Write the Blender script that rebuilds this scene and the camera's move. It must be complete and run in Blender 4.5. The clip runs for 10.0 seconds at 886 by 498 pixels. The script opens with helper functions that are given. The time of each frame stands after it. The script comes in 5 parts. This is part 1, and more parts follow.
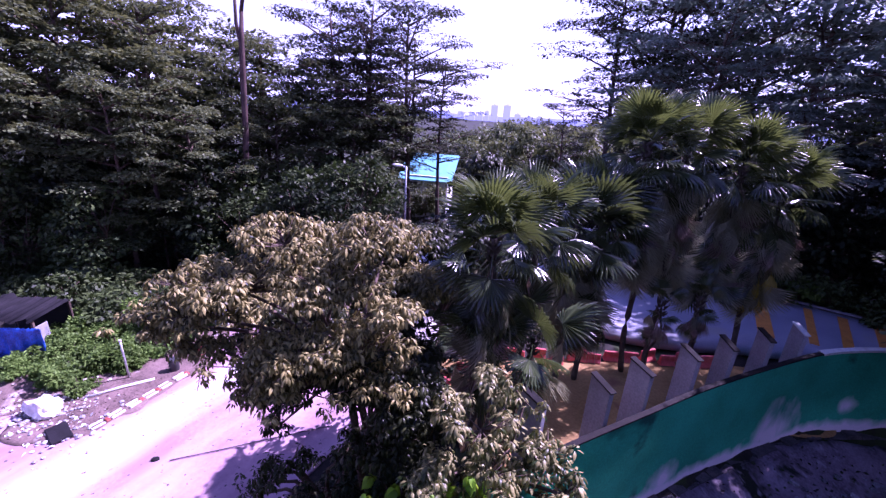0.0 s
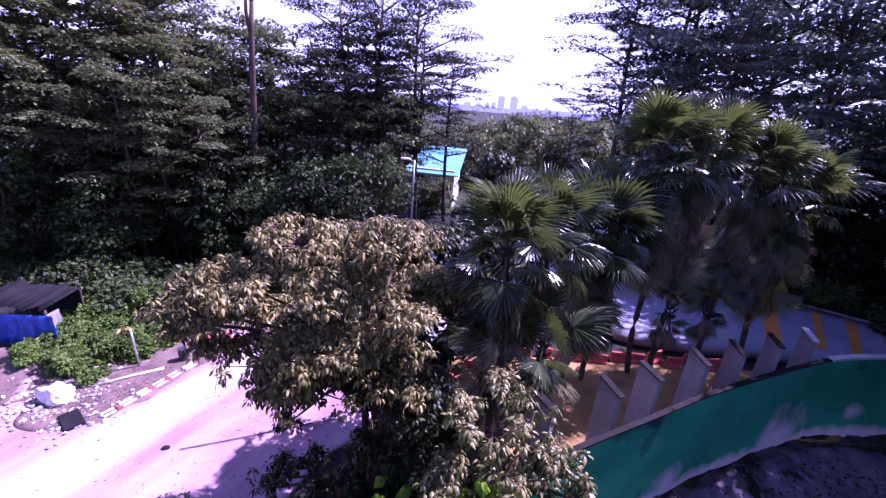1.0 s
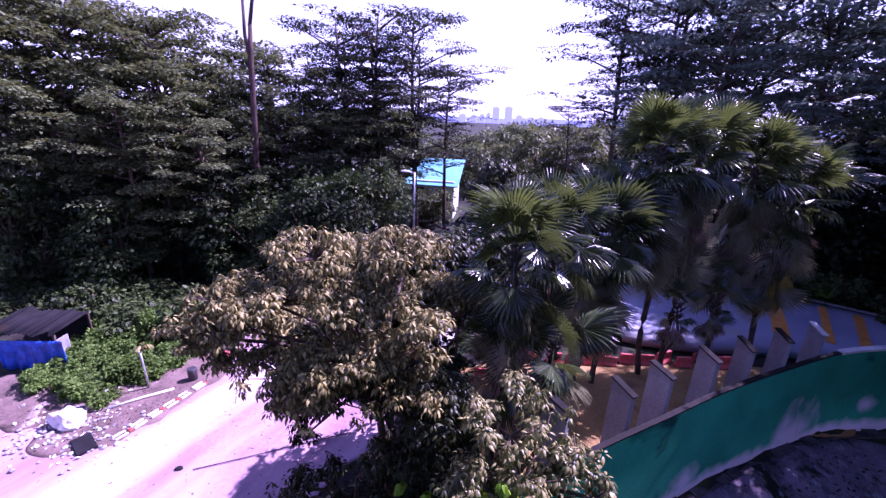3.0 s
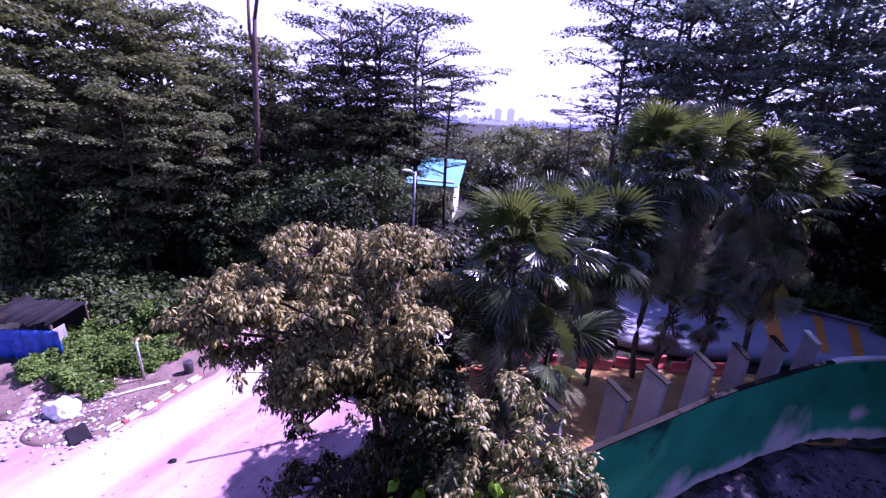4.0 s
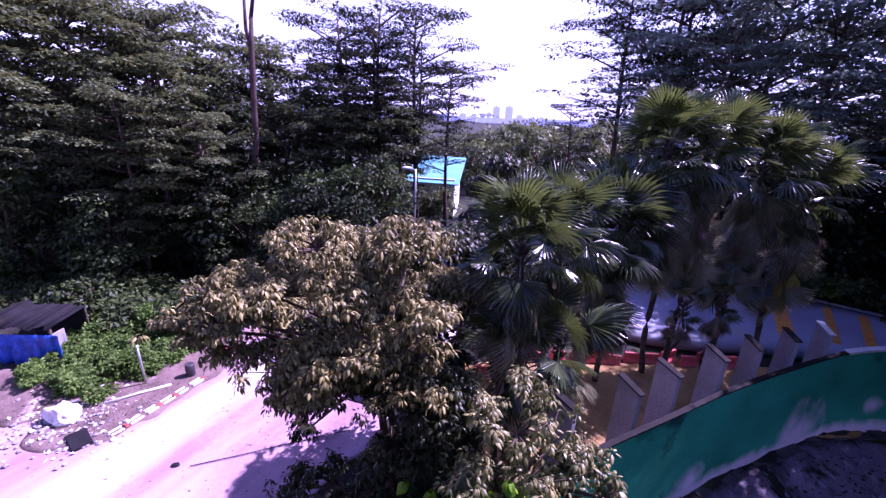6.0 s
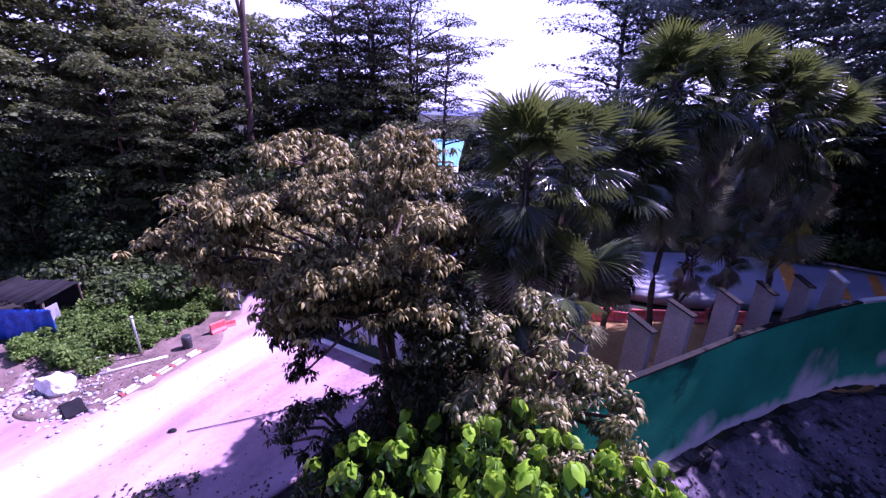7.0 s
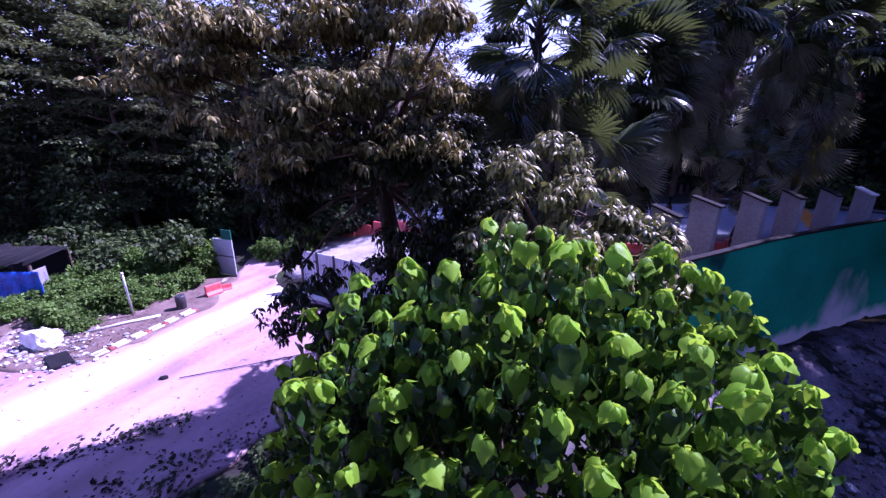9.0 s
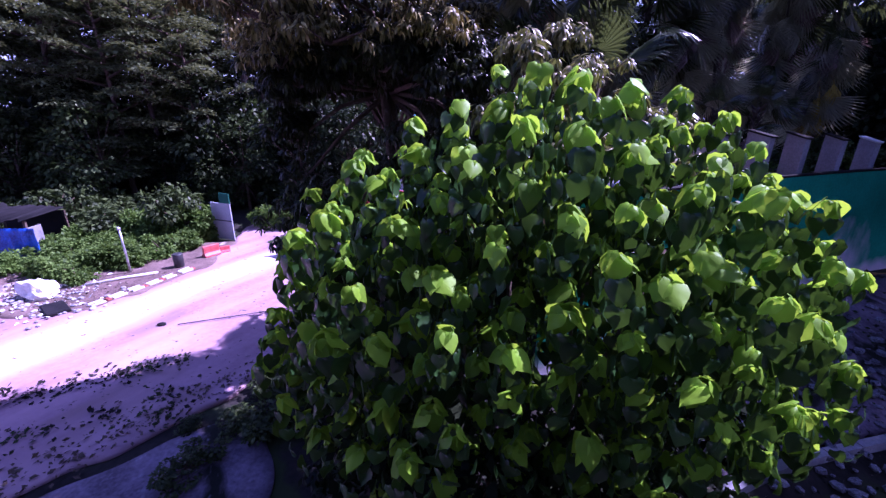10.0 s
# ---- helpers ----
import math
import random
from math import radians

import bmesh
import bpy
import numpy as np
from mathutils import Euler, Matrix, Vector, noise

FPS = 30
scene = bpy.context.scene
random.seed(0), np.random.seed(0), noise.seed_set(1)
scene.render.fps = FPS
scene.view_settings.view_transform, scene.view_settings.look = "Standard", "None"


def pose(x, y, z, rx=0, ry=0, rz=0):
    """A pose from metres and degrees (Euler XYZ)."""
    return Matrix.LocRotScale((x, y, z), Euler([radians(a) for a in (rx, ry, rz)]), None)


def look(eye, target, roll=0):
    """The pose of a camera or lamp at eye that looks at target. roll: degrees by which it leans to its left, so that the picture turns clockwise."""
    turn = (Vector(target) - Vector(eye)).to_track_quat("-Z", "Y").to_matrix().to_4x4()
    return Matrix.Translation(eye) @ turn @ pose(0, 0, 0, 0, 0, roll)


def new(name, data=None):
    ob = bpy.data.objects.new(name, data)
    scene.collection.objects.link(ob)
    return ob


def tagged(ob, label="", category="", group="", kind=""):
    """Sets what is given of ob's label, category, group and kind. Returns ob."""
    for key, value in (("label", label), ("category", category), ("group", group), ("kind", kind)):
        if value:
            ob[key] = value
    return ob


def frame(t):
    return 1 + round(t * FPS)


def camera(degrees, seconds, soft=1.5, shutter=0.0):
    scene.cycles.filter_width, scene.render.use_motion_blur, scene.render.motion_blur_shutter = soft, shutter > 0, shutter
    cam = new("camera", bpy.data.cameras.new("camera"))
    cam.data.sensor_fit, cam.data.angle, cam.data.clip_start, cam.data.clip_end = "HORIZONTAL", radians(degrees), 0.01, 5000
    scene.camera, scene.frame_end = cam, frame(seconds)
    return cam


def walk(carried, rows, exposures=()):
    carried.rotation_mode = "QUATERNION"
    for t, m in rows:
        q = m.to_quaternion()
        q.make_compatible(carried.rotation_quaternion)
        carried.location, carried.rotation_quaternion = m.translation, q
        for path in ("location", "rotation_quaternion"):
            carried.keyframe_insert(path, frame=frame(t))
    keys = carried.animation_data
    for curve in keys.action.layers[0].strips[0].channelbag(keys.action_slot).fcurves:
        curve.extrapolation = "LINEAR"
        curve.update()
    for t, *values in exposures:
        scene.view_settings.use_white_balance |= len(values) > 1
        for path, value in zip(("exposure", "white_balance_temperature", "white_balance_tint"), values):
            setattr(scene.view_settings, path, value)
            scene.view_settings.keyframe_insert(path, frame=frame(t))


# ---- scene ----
cam = camera(96.0, 10.0, soft=1.4)
PATH = [
    (0, (-0.489, -0.719, 11.585), (-0.781, 1.151, 10.939), 3.6),
    (0.5, (-0.666, -0.695, 11.726), (-0.964, 1.158, 11.034), 3.5),
    (1, (-0.714, -0.697, 11.778), (-1.018, 1.156, 11.091), 4.6),
    (1.5, (-0.754, -0.767, 11.762), (-1.062, 1.092, 11.091), 1.9),
    (2, (-0.711, -0.913, 11.742), (-1.023, 0.976, 11.162), 1.6),
    (2.5, (-0.679, -0.804, 11.732), (-0.98, 1.073, 11.11), 3.6),
    (3, (-0.837, -0.883, 11.738), (-1.152, 0.988, 11.105), 2.2),
    (3.2, (-0.744, -0.814, 11.733), (-1.028, 1.066, 11.111), 2.2),
    (4.3, (-0.855, -0.965, 11.746), (-1.161, 0.904, 11.102), 4.3),
    (4.5, (-0.792, -0.818, 11.548), (-1.062, 1.031, 10.835), 4.2),
    (5, (-0.852, -0.859, 11.655), (-1.148, 1.004, 10.99), 5.1),
    (5.2, (-0.891, -0.903, 11.797), (-1.199, 0.971, 11.17), 4.0),
    (6.3, (-0.976, -0.722, 11.177), (-1.28, 1.143, 10.522), 2.5),
    (6.5, (-0.859, -0.786, 10.833), (-1.141, 1.067, 10.136), 2.6),
    (7, (-0.951, -0.787, 10.194), (-1.256, 1.076, 9.535), 1.8),
    (7.5, (-1.079, -0.778, 9.649), (-1.407, 1.085, 9.0), 0.2),
    (7.6, (-0.995, -0.789, 9.54), (-1.365, 1.107, 9.021), -1.4),
    (7.8, (-1.123, -0.798, 9.354), (-1.427, 1.041, 8.63), 1.2),
    (8, (-1.043, -0.826, 9.222), (-1.352, 1.081, 8.705), -0.2),
    (8.5, (-1.025, -0.766, 8.489), (-1.332, 1.135, 7.948), 1.6),
    (9, (-1.022, -0.937, 7.679), (-1.33, 0.939, 7.056), 0.4),
    (9.5, (-0.825, -0.961, 6.955), (-1.037, 0.912, 6.289), 3.6),
    (10, (-1.05, -1.304, 6.3), (-1.345, 0.565, 5.652), 1.0),
]
walk(cam, [(t, look(eye, target, roll)) for t, eye, target, roll in PATH],
     exposures=[(0.0, 1.4, 5100, 82), (6.5, 1.34, 5100, 82), (7.5, 1.23, 5050, 78), (8.0, 1.28, 5000, 75), (8.5, 1.28, 4900, 73), (9.0, 1.24, 4800, 72), (9.5, 1.28, 4700, 73), (10.0, 1.24, 4850, 75)])

# ---- sky and sun ----
SUN_AZIMUTH, SUN_HEIGHT = radians(54), radians(50)
world = bpy.data.worlds.new("sky")
scene.world = world
world.use_nodes = True
wn = world.node_tree
sky = wn.nodes.new("ShaderNodeTexSky")
sky.sky_type, sky.sun_disc = "NISHITA", False
sky.sun_elevation, sky.sun_rotation = SUN_HEIGHT, SUN_AZIMUTH
sky.air_density, sky.dust_density, sky.ozone_density = 1.0, 1.0, 2.0
aim, rise, low_sky, hazy = (wn.nodes.new("ShaderNode" + k) for k in ("TexCoord", "SeparateXYZ", "MapRange", "Mix"))
wn.links.new(aim.outputs["Generated"], rise.inputs[0])
wn.links.new(rise.outputs["Z"], low_sky.inputs["Value"])
low_sky.inputs["From Min"].default_value, low_sky.inputs["From Max"].default_value = 0.0, 0.62
low_sky.inputs["To Min"].default_value, low_sky.inputs["To Max"].default_value = 0.85, 0.0
hazy.data_type = "RGBA"
hazy.inputs[7].default_value = (7.6, 8.0, 9.6, 1)
wn.links.new(low_sky.outputs[0], hazy.inputs[0])
wn.links.new(sky.outputs[0], hazy.inputs[6])
wn.links.new(hazy.outputs[2], wn.nodes["Background"].inputs[0])
wn.nodes["Background"].inputs[1].default_value = 0.075
sun_data = bpy.data.lights.new("sun", "SUN")
sun_data.energy, sun_data.angle, sun_data.color = 5.0, radians(0.5), (1.0, 0.93, 0.81)
sun = new("sun", sun_data)
to_sun = Vector((math.sin(SUN_AZIMUTH) * math.cos(SUN_HEIGHT), math.cos(SUN_AZIMUTH) * math.cos(SUN_HEIGHT), math.sin(SUN_HEIGHT)))
sun.matrix_world = look(to_sun * 50, (0, 0, 0))


# ---- materials ----
def surface(name, dark, light, rough=0.85, scale=3.0, fine=40.0, bump=0.3, metal=0.0, low=0.35, high=0.65, spot=None, spot_at=0.62, island=0.0, coat=0.0):
    """A two-scale noisy surface from dark to light, with stains of a third colour."""
    m = bpy.data.materials.new(name)
    m.use_nodes = True
    nt, N, L = m.node_tree, m.node_tree.nodes, m.node_tree.links
    b = N["Principled BSDF"]
    b.inputs["Metallic"].default_value = metal
    b.inputs["Specular IOR Level"].default_value = 0.5 if metal or rough < 0.6 else 0.25
    b.inputs["Coat Weight"].default_value = coat
    geo = N.new("ShaderNodeTexCoord")
    n1, n2 = N.new("ShaderNodeTexNoise"), N.new("ShaderNodeTexNoise")
    n1.inputs["Scale"].default_value, n1.inputs["Detail"].default_value = scale, 6
    n2.inputs["Scale"].default_value, n2.inputs["Detail"].default_value = fine, 5
    L.new(geo.outputs["Object"], n1.inputs["Vector"])
    L.new(geo.outputs["Object"], n2.inputs["Vector"])
    mix = N.new("ShaderNodeMix")
    mix.inputs[0].default_value = 0.45
    L.new(n1.outputs[0], mix.inputs[2])
    L.new(n2.outputs[0], mix.inputs[3])
    ramp = N.new("ShaderNodeValToRGB")
    ramp.color_ramp.elements[0].position, ramp.color_ramp.elements[0].color = low, (*dark, 1)
    ramp.color_ramp.elements[1].position, ramp.color_ramp.elements[1].color = high, (*light, 1)
    L.new(mix.outputs[0], ramp.inputs[0])
    out = ramp.outputs[0]
    if spot:
        n3 = N.new("ShaderNodeTexNoise")
        n3.inputs["Scale"].default_value, n3.inputs["Detail"].default_value, n3.inputs["Distortion"].default_value = scale * 0.6, 8, 0.6
        L.new(geo.outputs["Object"], n3.inputs["Vector"])
        r3 = N.new("ShaderNodeMapRange")
        r3.inputs["From Min"].default_value, r3.inputs["From Max"].default_value = spot_at, spot_at + 0.07
        L.new(n3.outputs[0], r3.inputs["Value"])
        mc = N.new("ShaderNodeMix")
        mc.data_type = "RGBA"
        L.new(r3.outputs[0], mc.inputs[0])
        L.new(out, mc.inputs[6])
        mc.inputs[7].default_value = (*spot, 1)
        out = mc.outputs[2]
    if island:
        info = N.new("ShaderNodeObjectInfo")
        hsv = N.new("ShaderNodeHueSaturation")
        mr = N.new("ShaderNodeMapRange")
        mr.inputs["To Min"].default_value, mr.inputs["To Max"].default_value = 1 - island, 1 + island
        L.new(info.outputs["Random"], mr.inputs["Value"])
        L.new(mr.outputs[0], hsv.inputs["Value"])
        L.new(out, hsv.inputs["Color"])
        out = hsv.outputs[0]
    L.new(out, b.inputs["Base Color"])
    mrr = N.new("ShaderNodeMapRange")
    mrr.inputs["To Min"].default_value, mrr.inputs["To Max"].default_value = max(0.05, rough - 0.15), min(1.0, rough + 0.1)
    L.new(n2.outputs[0], mrr.inputs["Value"])
    L.new(mrr.outputs[0], b.inputs["Roughness"])
    bp = N.new("ShaderNodeBump")
    bp.inputs["Strength"].default_value, bp.inputs["Distance"].default_value = bump, 0.03
    L.new(mix.outputs[0], bp.inputs["Height"])
    L.new(bp.outputs[0], b.inputs["Normal"])
    return m


def foliage(name, dark, light, through_colour, gloss=0.45, share=0.35, spread=0.25, shine=0.22):
    """Leaves: each leaf has its own shade, the upper side shines, light comes through."""
    m = bpy.data.materials.new(name)
    m.use_nodes = True
    nt, N, L = m.node_tree, m.node_tree.nodes, m.node_tree.links
    b = N["Principled BSDF"]
    geo = N.new("ShaderNodeNewGeometry")
    tex = N.new("ShaderNodeTexCoord")
    big = N.new("ShaderNodeTexNoise")
    big.inputs["Scale"].default_value, big.inputs["Detail"].default_value = 0.9, 3
    L.new(tex.outputs["Object"], big.inputs["Vector"])
    mix = N.new("ShaderNodeMix")
    mix.inputs[0].default_value = 0.5
    L.new(geo.outputs["Random Per Island"], mix.inputs[2])
    L.new(big.outputs[0], mix.inputs[3])
    ramp = N.new("ShaderNodeValToRGB")
    ramp.color_ramp.elements[0].position, ramp.color_ramp.elements[0].color = 0.5 - spread, (*dark, 1)
    ramp.color_ramp.elements[1].position, ramp.color_ramp.elements[1].color = 0.5 + spread, (*light, 1)
    L.new(mix.outputs[0], ramp.inputs[0])
    info = N.new("ShaderNodeObjectInfo")
    mr = N.new("ShaderNodeMapRange")
    mr.inputs["To Min"].default_value, mr.inputs["To Max"].default_value = 0.75, 1.25
    L.new(info.outputs["Random"], mr.inputs["Value"])
    hsv = N.new("ShaderNodeHueSaturation")
    L.new(mr.outputs[0], hsv.inputs["Value"])
    L.new(ramp.outputs[0], hsv.inputs["Color"])
    L.new(hsv.outputs[0], b.inputs["Base Color"])
    b.inputs["Roughness"].default_value = gloss
    b.inputs["Specular IOR Level"].default_value = shine
    tr = N.new("ShaderNodeBsdfTranslucent")
    tr.inputs["Color"].default_value = (*through_colour, 1)
    ms = N.new("ShaderNodeMixShader")
    ms.inputs[0].default_value = share
    L.new(b.outputs[0], ms.inputs[1])
    L.new(tr.outputs[0], ms.inputs[2])
    L.new(ms.outputs[0], N["Material Output"].inputs["Surface"])
    return m


def plain(name, colour, rough=0.6, metal=0.0):
    return surface(name, tuple(c * 0.78 for c in colour), colour, rough, 6.0, 60.0, 0.12, metal)


def drive_surface():
    """Pale dusty concrete with long tyre streaks, worn bare patches and dark crumbs."""
    m = surface("drive_surface", (0.19, 0.11, 0.14), (0.36, 0.22, 0.265), 0.92, 0.35, 7.0, 0.5, spot=(0.22, 0.14, 0.14), spot_at=0.56)
    N, L = m.node_tree.nodes, m.node_tree.links
    b = N["Principled BSDF"]
    was = b.inputs["Base Color"].links[0].from_socket
    tex, mp, n = N.new("ShaderNodeTexCoord"), N.new("ShaderNodeMapping"), N.new("ShaderNodeTexNoise")
    mp.vector_type = "TEXTURE"
    mp.inputs["Rotation"].default_value = (0, 0, radians(72))
    mp.inputs["Scale"].default_value = (7, 1.5, 1)
    n.inputs["Scale"].default_value, n.inputs["Detail"].default_value = 1.0, 6
    L.new(tex.outputs["Object"], mp.inputs[0])
    L.new(mp.outputs[0], n.inputs["Vector"])
    r = N.new("ShaderNodeMapRange")
    r.inputs["From Min"].default_value, r.inputs["From Max"].default_value = 0.36, 0.74
    r.inputs["To Max"].default_value = 0.8
    L.new(n.outputs[0], r.inputs["Value"])
    mc = N.new("ShaderNodeMix")
    mc.data_type = "RGBA"
    L.new(r.outputs[0], mc.inputs[0])
    L.new(was, mc.inputs[6])
    mc.inputs[7].default_value = (0.6, 0.4, 0.46, 1)
    # the worn, almost white wheel track down the middle
    lane, apart, size = N.new("ShaderNodeMapping"), N.new("ShaderNodeSeparateXYZ"), N.new("ShaderNodeMath")
    lane.vector_type = "TEXTURE"
    lane.inputs["Location"].default_value, lane.inputs["Rotation"].default_value = (-12.5, 9.5, 0), (0, 0, radians(73))
    L.new(tex.outputs["Object"], lane.inputs[0])
    L.new(lane.outputs[0], apart.inputs[0])
    size.operation = "ABSOLUTE"
    L.new(apart.outputs["Y"], size.inputs[0])
    fade, worn = N.new("ShaderNodeMapRange"), N.new("ShaderNodeMath")
    fade.inputs["From Min"].default_value, fade.inputs["From Max"].default_value = 0.2, 1.3
    fade.inputs["To Min"].default_value, fade.inputs["To Max"].default_value = 1.25, 0.0
    L.new(size.outputs[0], fade.inputs["Value"])
    worn.operation, worn.use_clamp = "MULTIPLY", True
    L.new(fade.outputs[0], worn.inputs[0])
    L.new(n.outputs[0], worn.inputs[1])
    track = N.new("ShaderNodeMix")
    track.data_type = "RGBA"
    L.new(worn.outputs[0], track.inputs[0])
    L.new(mc.outputs[2], track.inputs[6])
    track.inputs[7].default_value = (0.82, 0.69, 0.75, 1)
    crumbs = N.new("ShaderNodeTexNoise")
    crumbs.inputs["Scale"].default_value, crumbs.inputs["Detail"].default_value = 5.5, 4
    L.new(tex.outputs["Object"], crumbs.inputs["Vector"])
    r2 = N.new("ShaderNodeMapRange")
    r2.inputs["From Min"].default_value, r2.inputs["From Max"].default_value = 0.66, 0.72
    L.new(crumbs.outputs[0], r2.inputs["Value"])
    mc2 = N.new("ShaderNodeMix")
    mc2.data_type = "RGBA"
    L.new(r2.outputs[0], mc2.inputs[0])
    L.new(track.outputs[2], mc2.inputs[6])
    mc2.inputs[7].default_value = (0.08, 0.07, 0.07, 1)
    L.new(mc2.outputs[2], b.inputs["Base Color"])
    return m


def flaking_wall():
    """Green paint that has come off the plaster along the foot and in one large patch."""
    m = surface("flaking_green_paint", (0.0, 0.29, 0.165), (0.006, 0.5, 0.29), 0.85, 0.7, 18.0, 0.35, spot=(0.003, 0.085, 0.062), spot_at=0.6)
    N, L = m.node_tree.nodes, m.node_tree.links
    b = N["Principled BSDF"]
    was = b.inputs["Base Color"].links[0].from_socket
    tex = N.new("ShaderNodeTexCoord")
    sep = N.new("ShaderNodeSeparateXYZ")
    L.new(tex.outputs["Object"], sep.inputs[0])
    mp, n = N.new("ShaderNodeMapping"), N.new("ShaderNodeTexNoise")
    mp.inputs["Scale"].default_value = (1.3, 1.3, 0.8)
    n.inputs["Scale"].default_value, n.inputs["Detail"].default_value = 1.3, 8
    L.new(tex.outputs["Object"], mp.inputs[0])
    L.new(mp.outputs[0], n.inputs["Vector"])

    def maths(op, a, c):
        k = N.new("ShaderNodeMath")
        k.operation = op
        for slot, v in ((0, a), (1, c)):
            if isinstance(v, (int, float)):
                k.inputs[slot].default_value = v
            else:
                L.new(v, k.inputs[slot])
        return k.outputs[0]

    def patch(x, y, z, wide):
        d = N.new("ShaderNodeVectorMath")
        d.operation = "DISTANCE"
        L.new(tex.outputs["Object"], d.inputs[0])
        d.inputs[1].default_value = (x, y, z)
        return maths("SUBTRACT", 1.0, maths("DIVIDE", d.outputs["Value"], wide))

    foot = maths("DIVIDE", maths("SUBTRACT", 2.26, sep.outputs[2]), 0.5)
    both = maths("MAXIMUM", foot, maths("MAXIMUM", patch(9.0, 11.8, 1.9, 1.75), maths("MAXIMUM", patch(4.7, 8.95, 2.2, 0.8), patch(11.95, 13.1, 2.8, 0.5))))
    both = maths("ADD", both, maths("MULTIPLY", maths("SUBTRACT", n.outputs[0], 0.5), 1.4))
    r = N.new("ShaderNodeMapRange")
    r.inputs["From Min"].default_value, r.inputs["From Max"].default_value = 0.1, 0.75
    L.new(both, r.inputs["Value"])
    mc = N.new("ShaderNodeMix")
    mc.data_type = "RGBA"
    L.new(r.outputs[0], mc.inputs[0])
    L.new(was, mc.inputs[6])
    mc.inputs[7].default_value = (0.8, 0.76, 0.83, 1)
    L.new(mc.outputs[2], b.inputs["Base Color"])
    return m


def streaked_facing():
    """Dark concrete with pale lime streaks running down the slope."""
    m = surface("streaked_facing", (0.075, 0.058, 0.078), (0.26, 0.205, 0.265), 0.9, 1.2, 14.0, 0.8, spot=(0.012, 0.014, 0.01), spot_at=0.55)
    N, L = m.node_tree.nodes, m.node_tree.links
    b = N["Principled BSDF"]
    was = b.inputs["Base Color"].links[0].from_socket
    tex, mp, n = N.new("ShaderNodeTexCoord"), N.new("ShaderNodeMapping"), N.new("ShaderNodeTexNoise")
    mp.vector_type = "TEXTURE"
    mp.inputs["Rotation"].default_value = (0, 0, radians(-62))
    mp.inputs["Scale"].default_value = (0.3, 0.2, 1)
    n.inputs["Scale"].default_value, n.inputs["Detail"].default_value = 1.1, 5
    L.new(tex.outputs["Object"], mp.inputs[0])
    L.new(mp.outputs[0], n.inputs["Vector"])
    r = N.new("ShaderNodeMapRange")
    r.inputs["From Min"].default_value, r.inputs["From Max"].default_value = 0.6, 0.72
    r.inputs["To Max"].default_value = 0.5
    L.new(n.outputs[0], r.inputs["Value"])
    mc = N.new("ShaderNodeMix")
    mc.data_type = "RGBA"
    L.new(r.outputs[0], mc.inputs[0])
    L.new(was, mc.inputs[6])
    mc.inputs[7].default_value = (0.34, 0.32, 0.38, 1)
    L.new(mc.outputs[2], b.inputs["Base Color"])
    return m


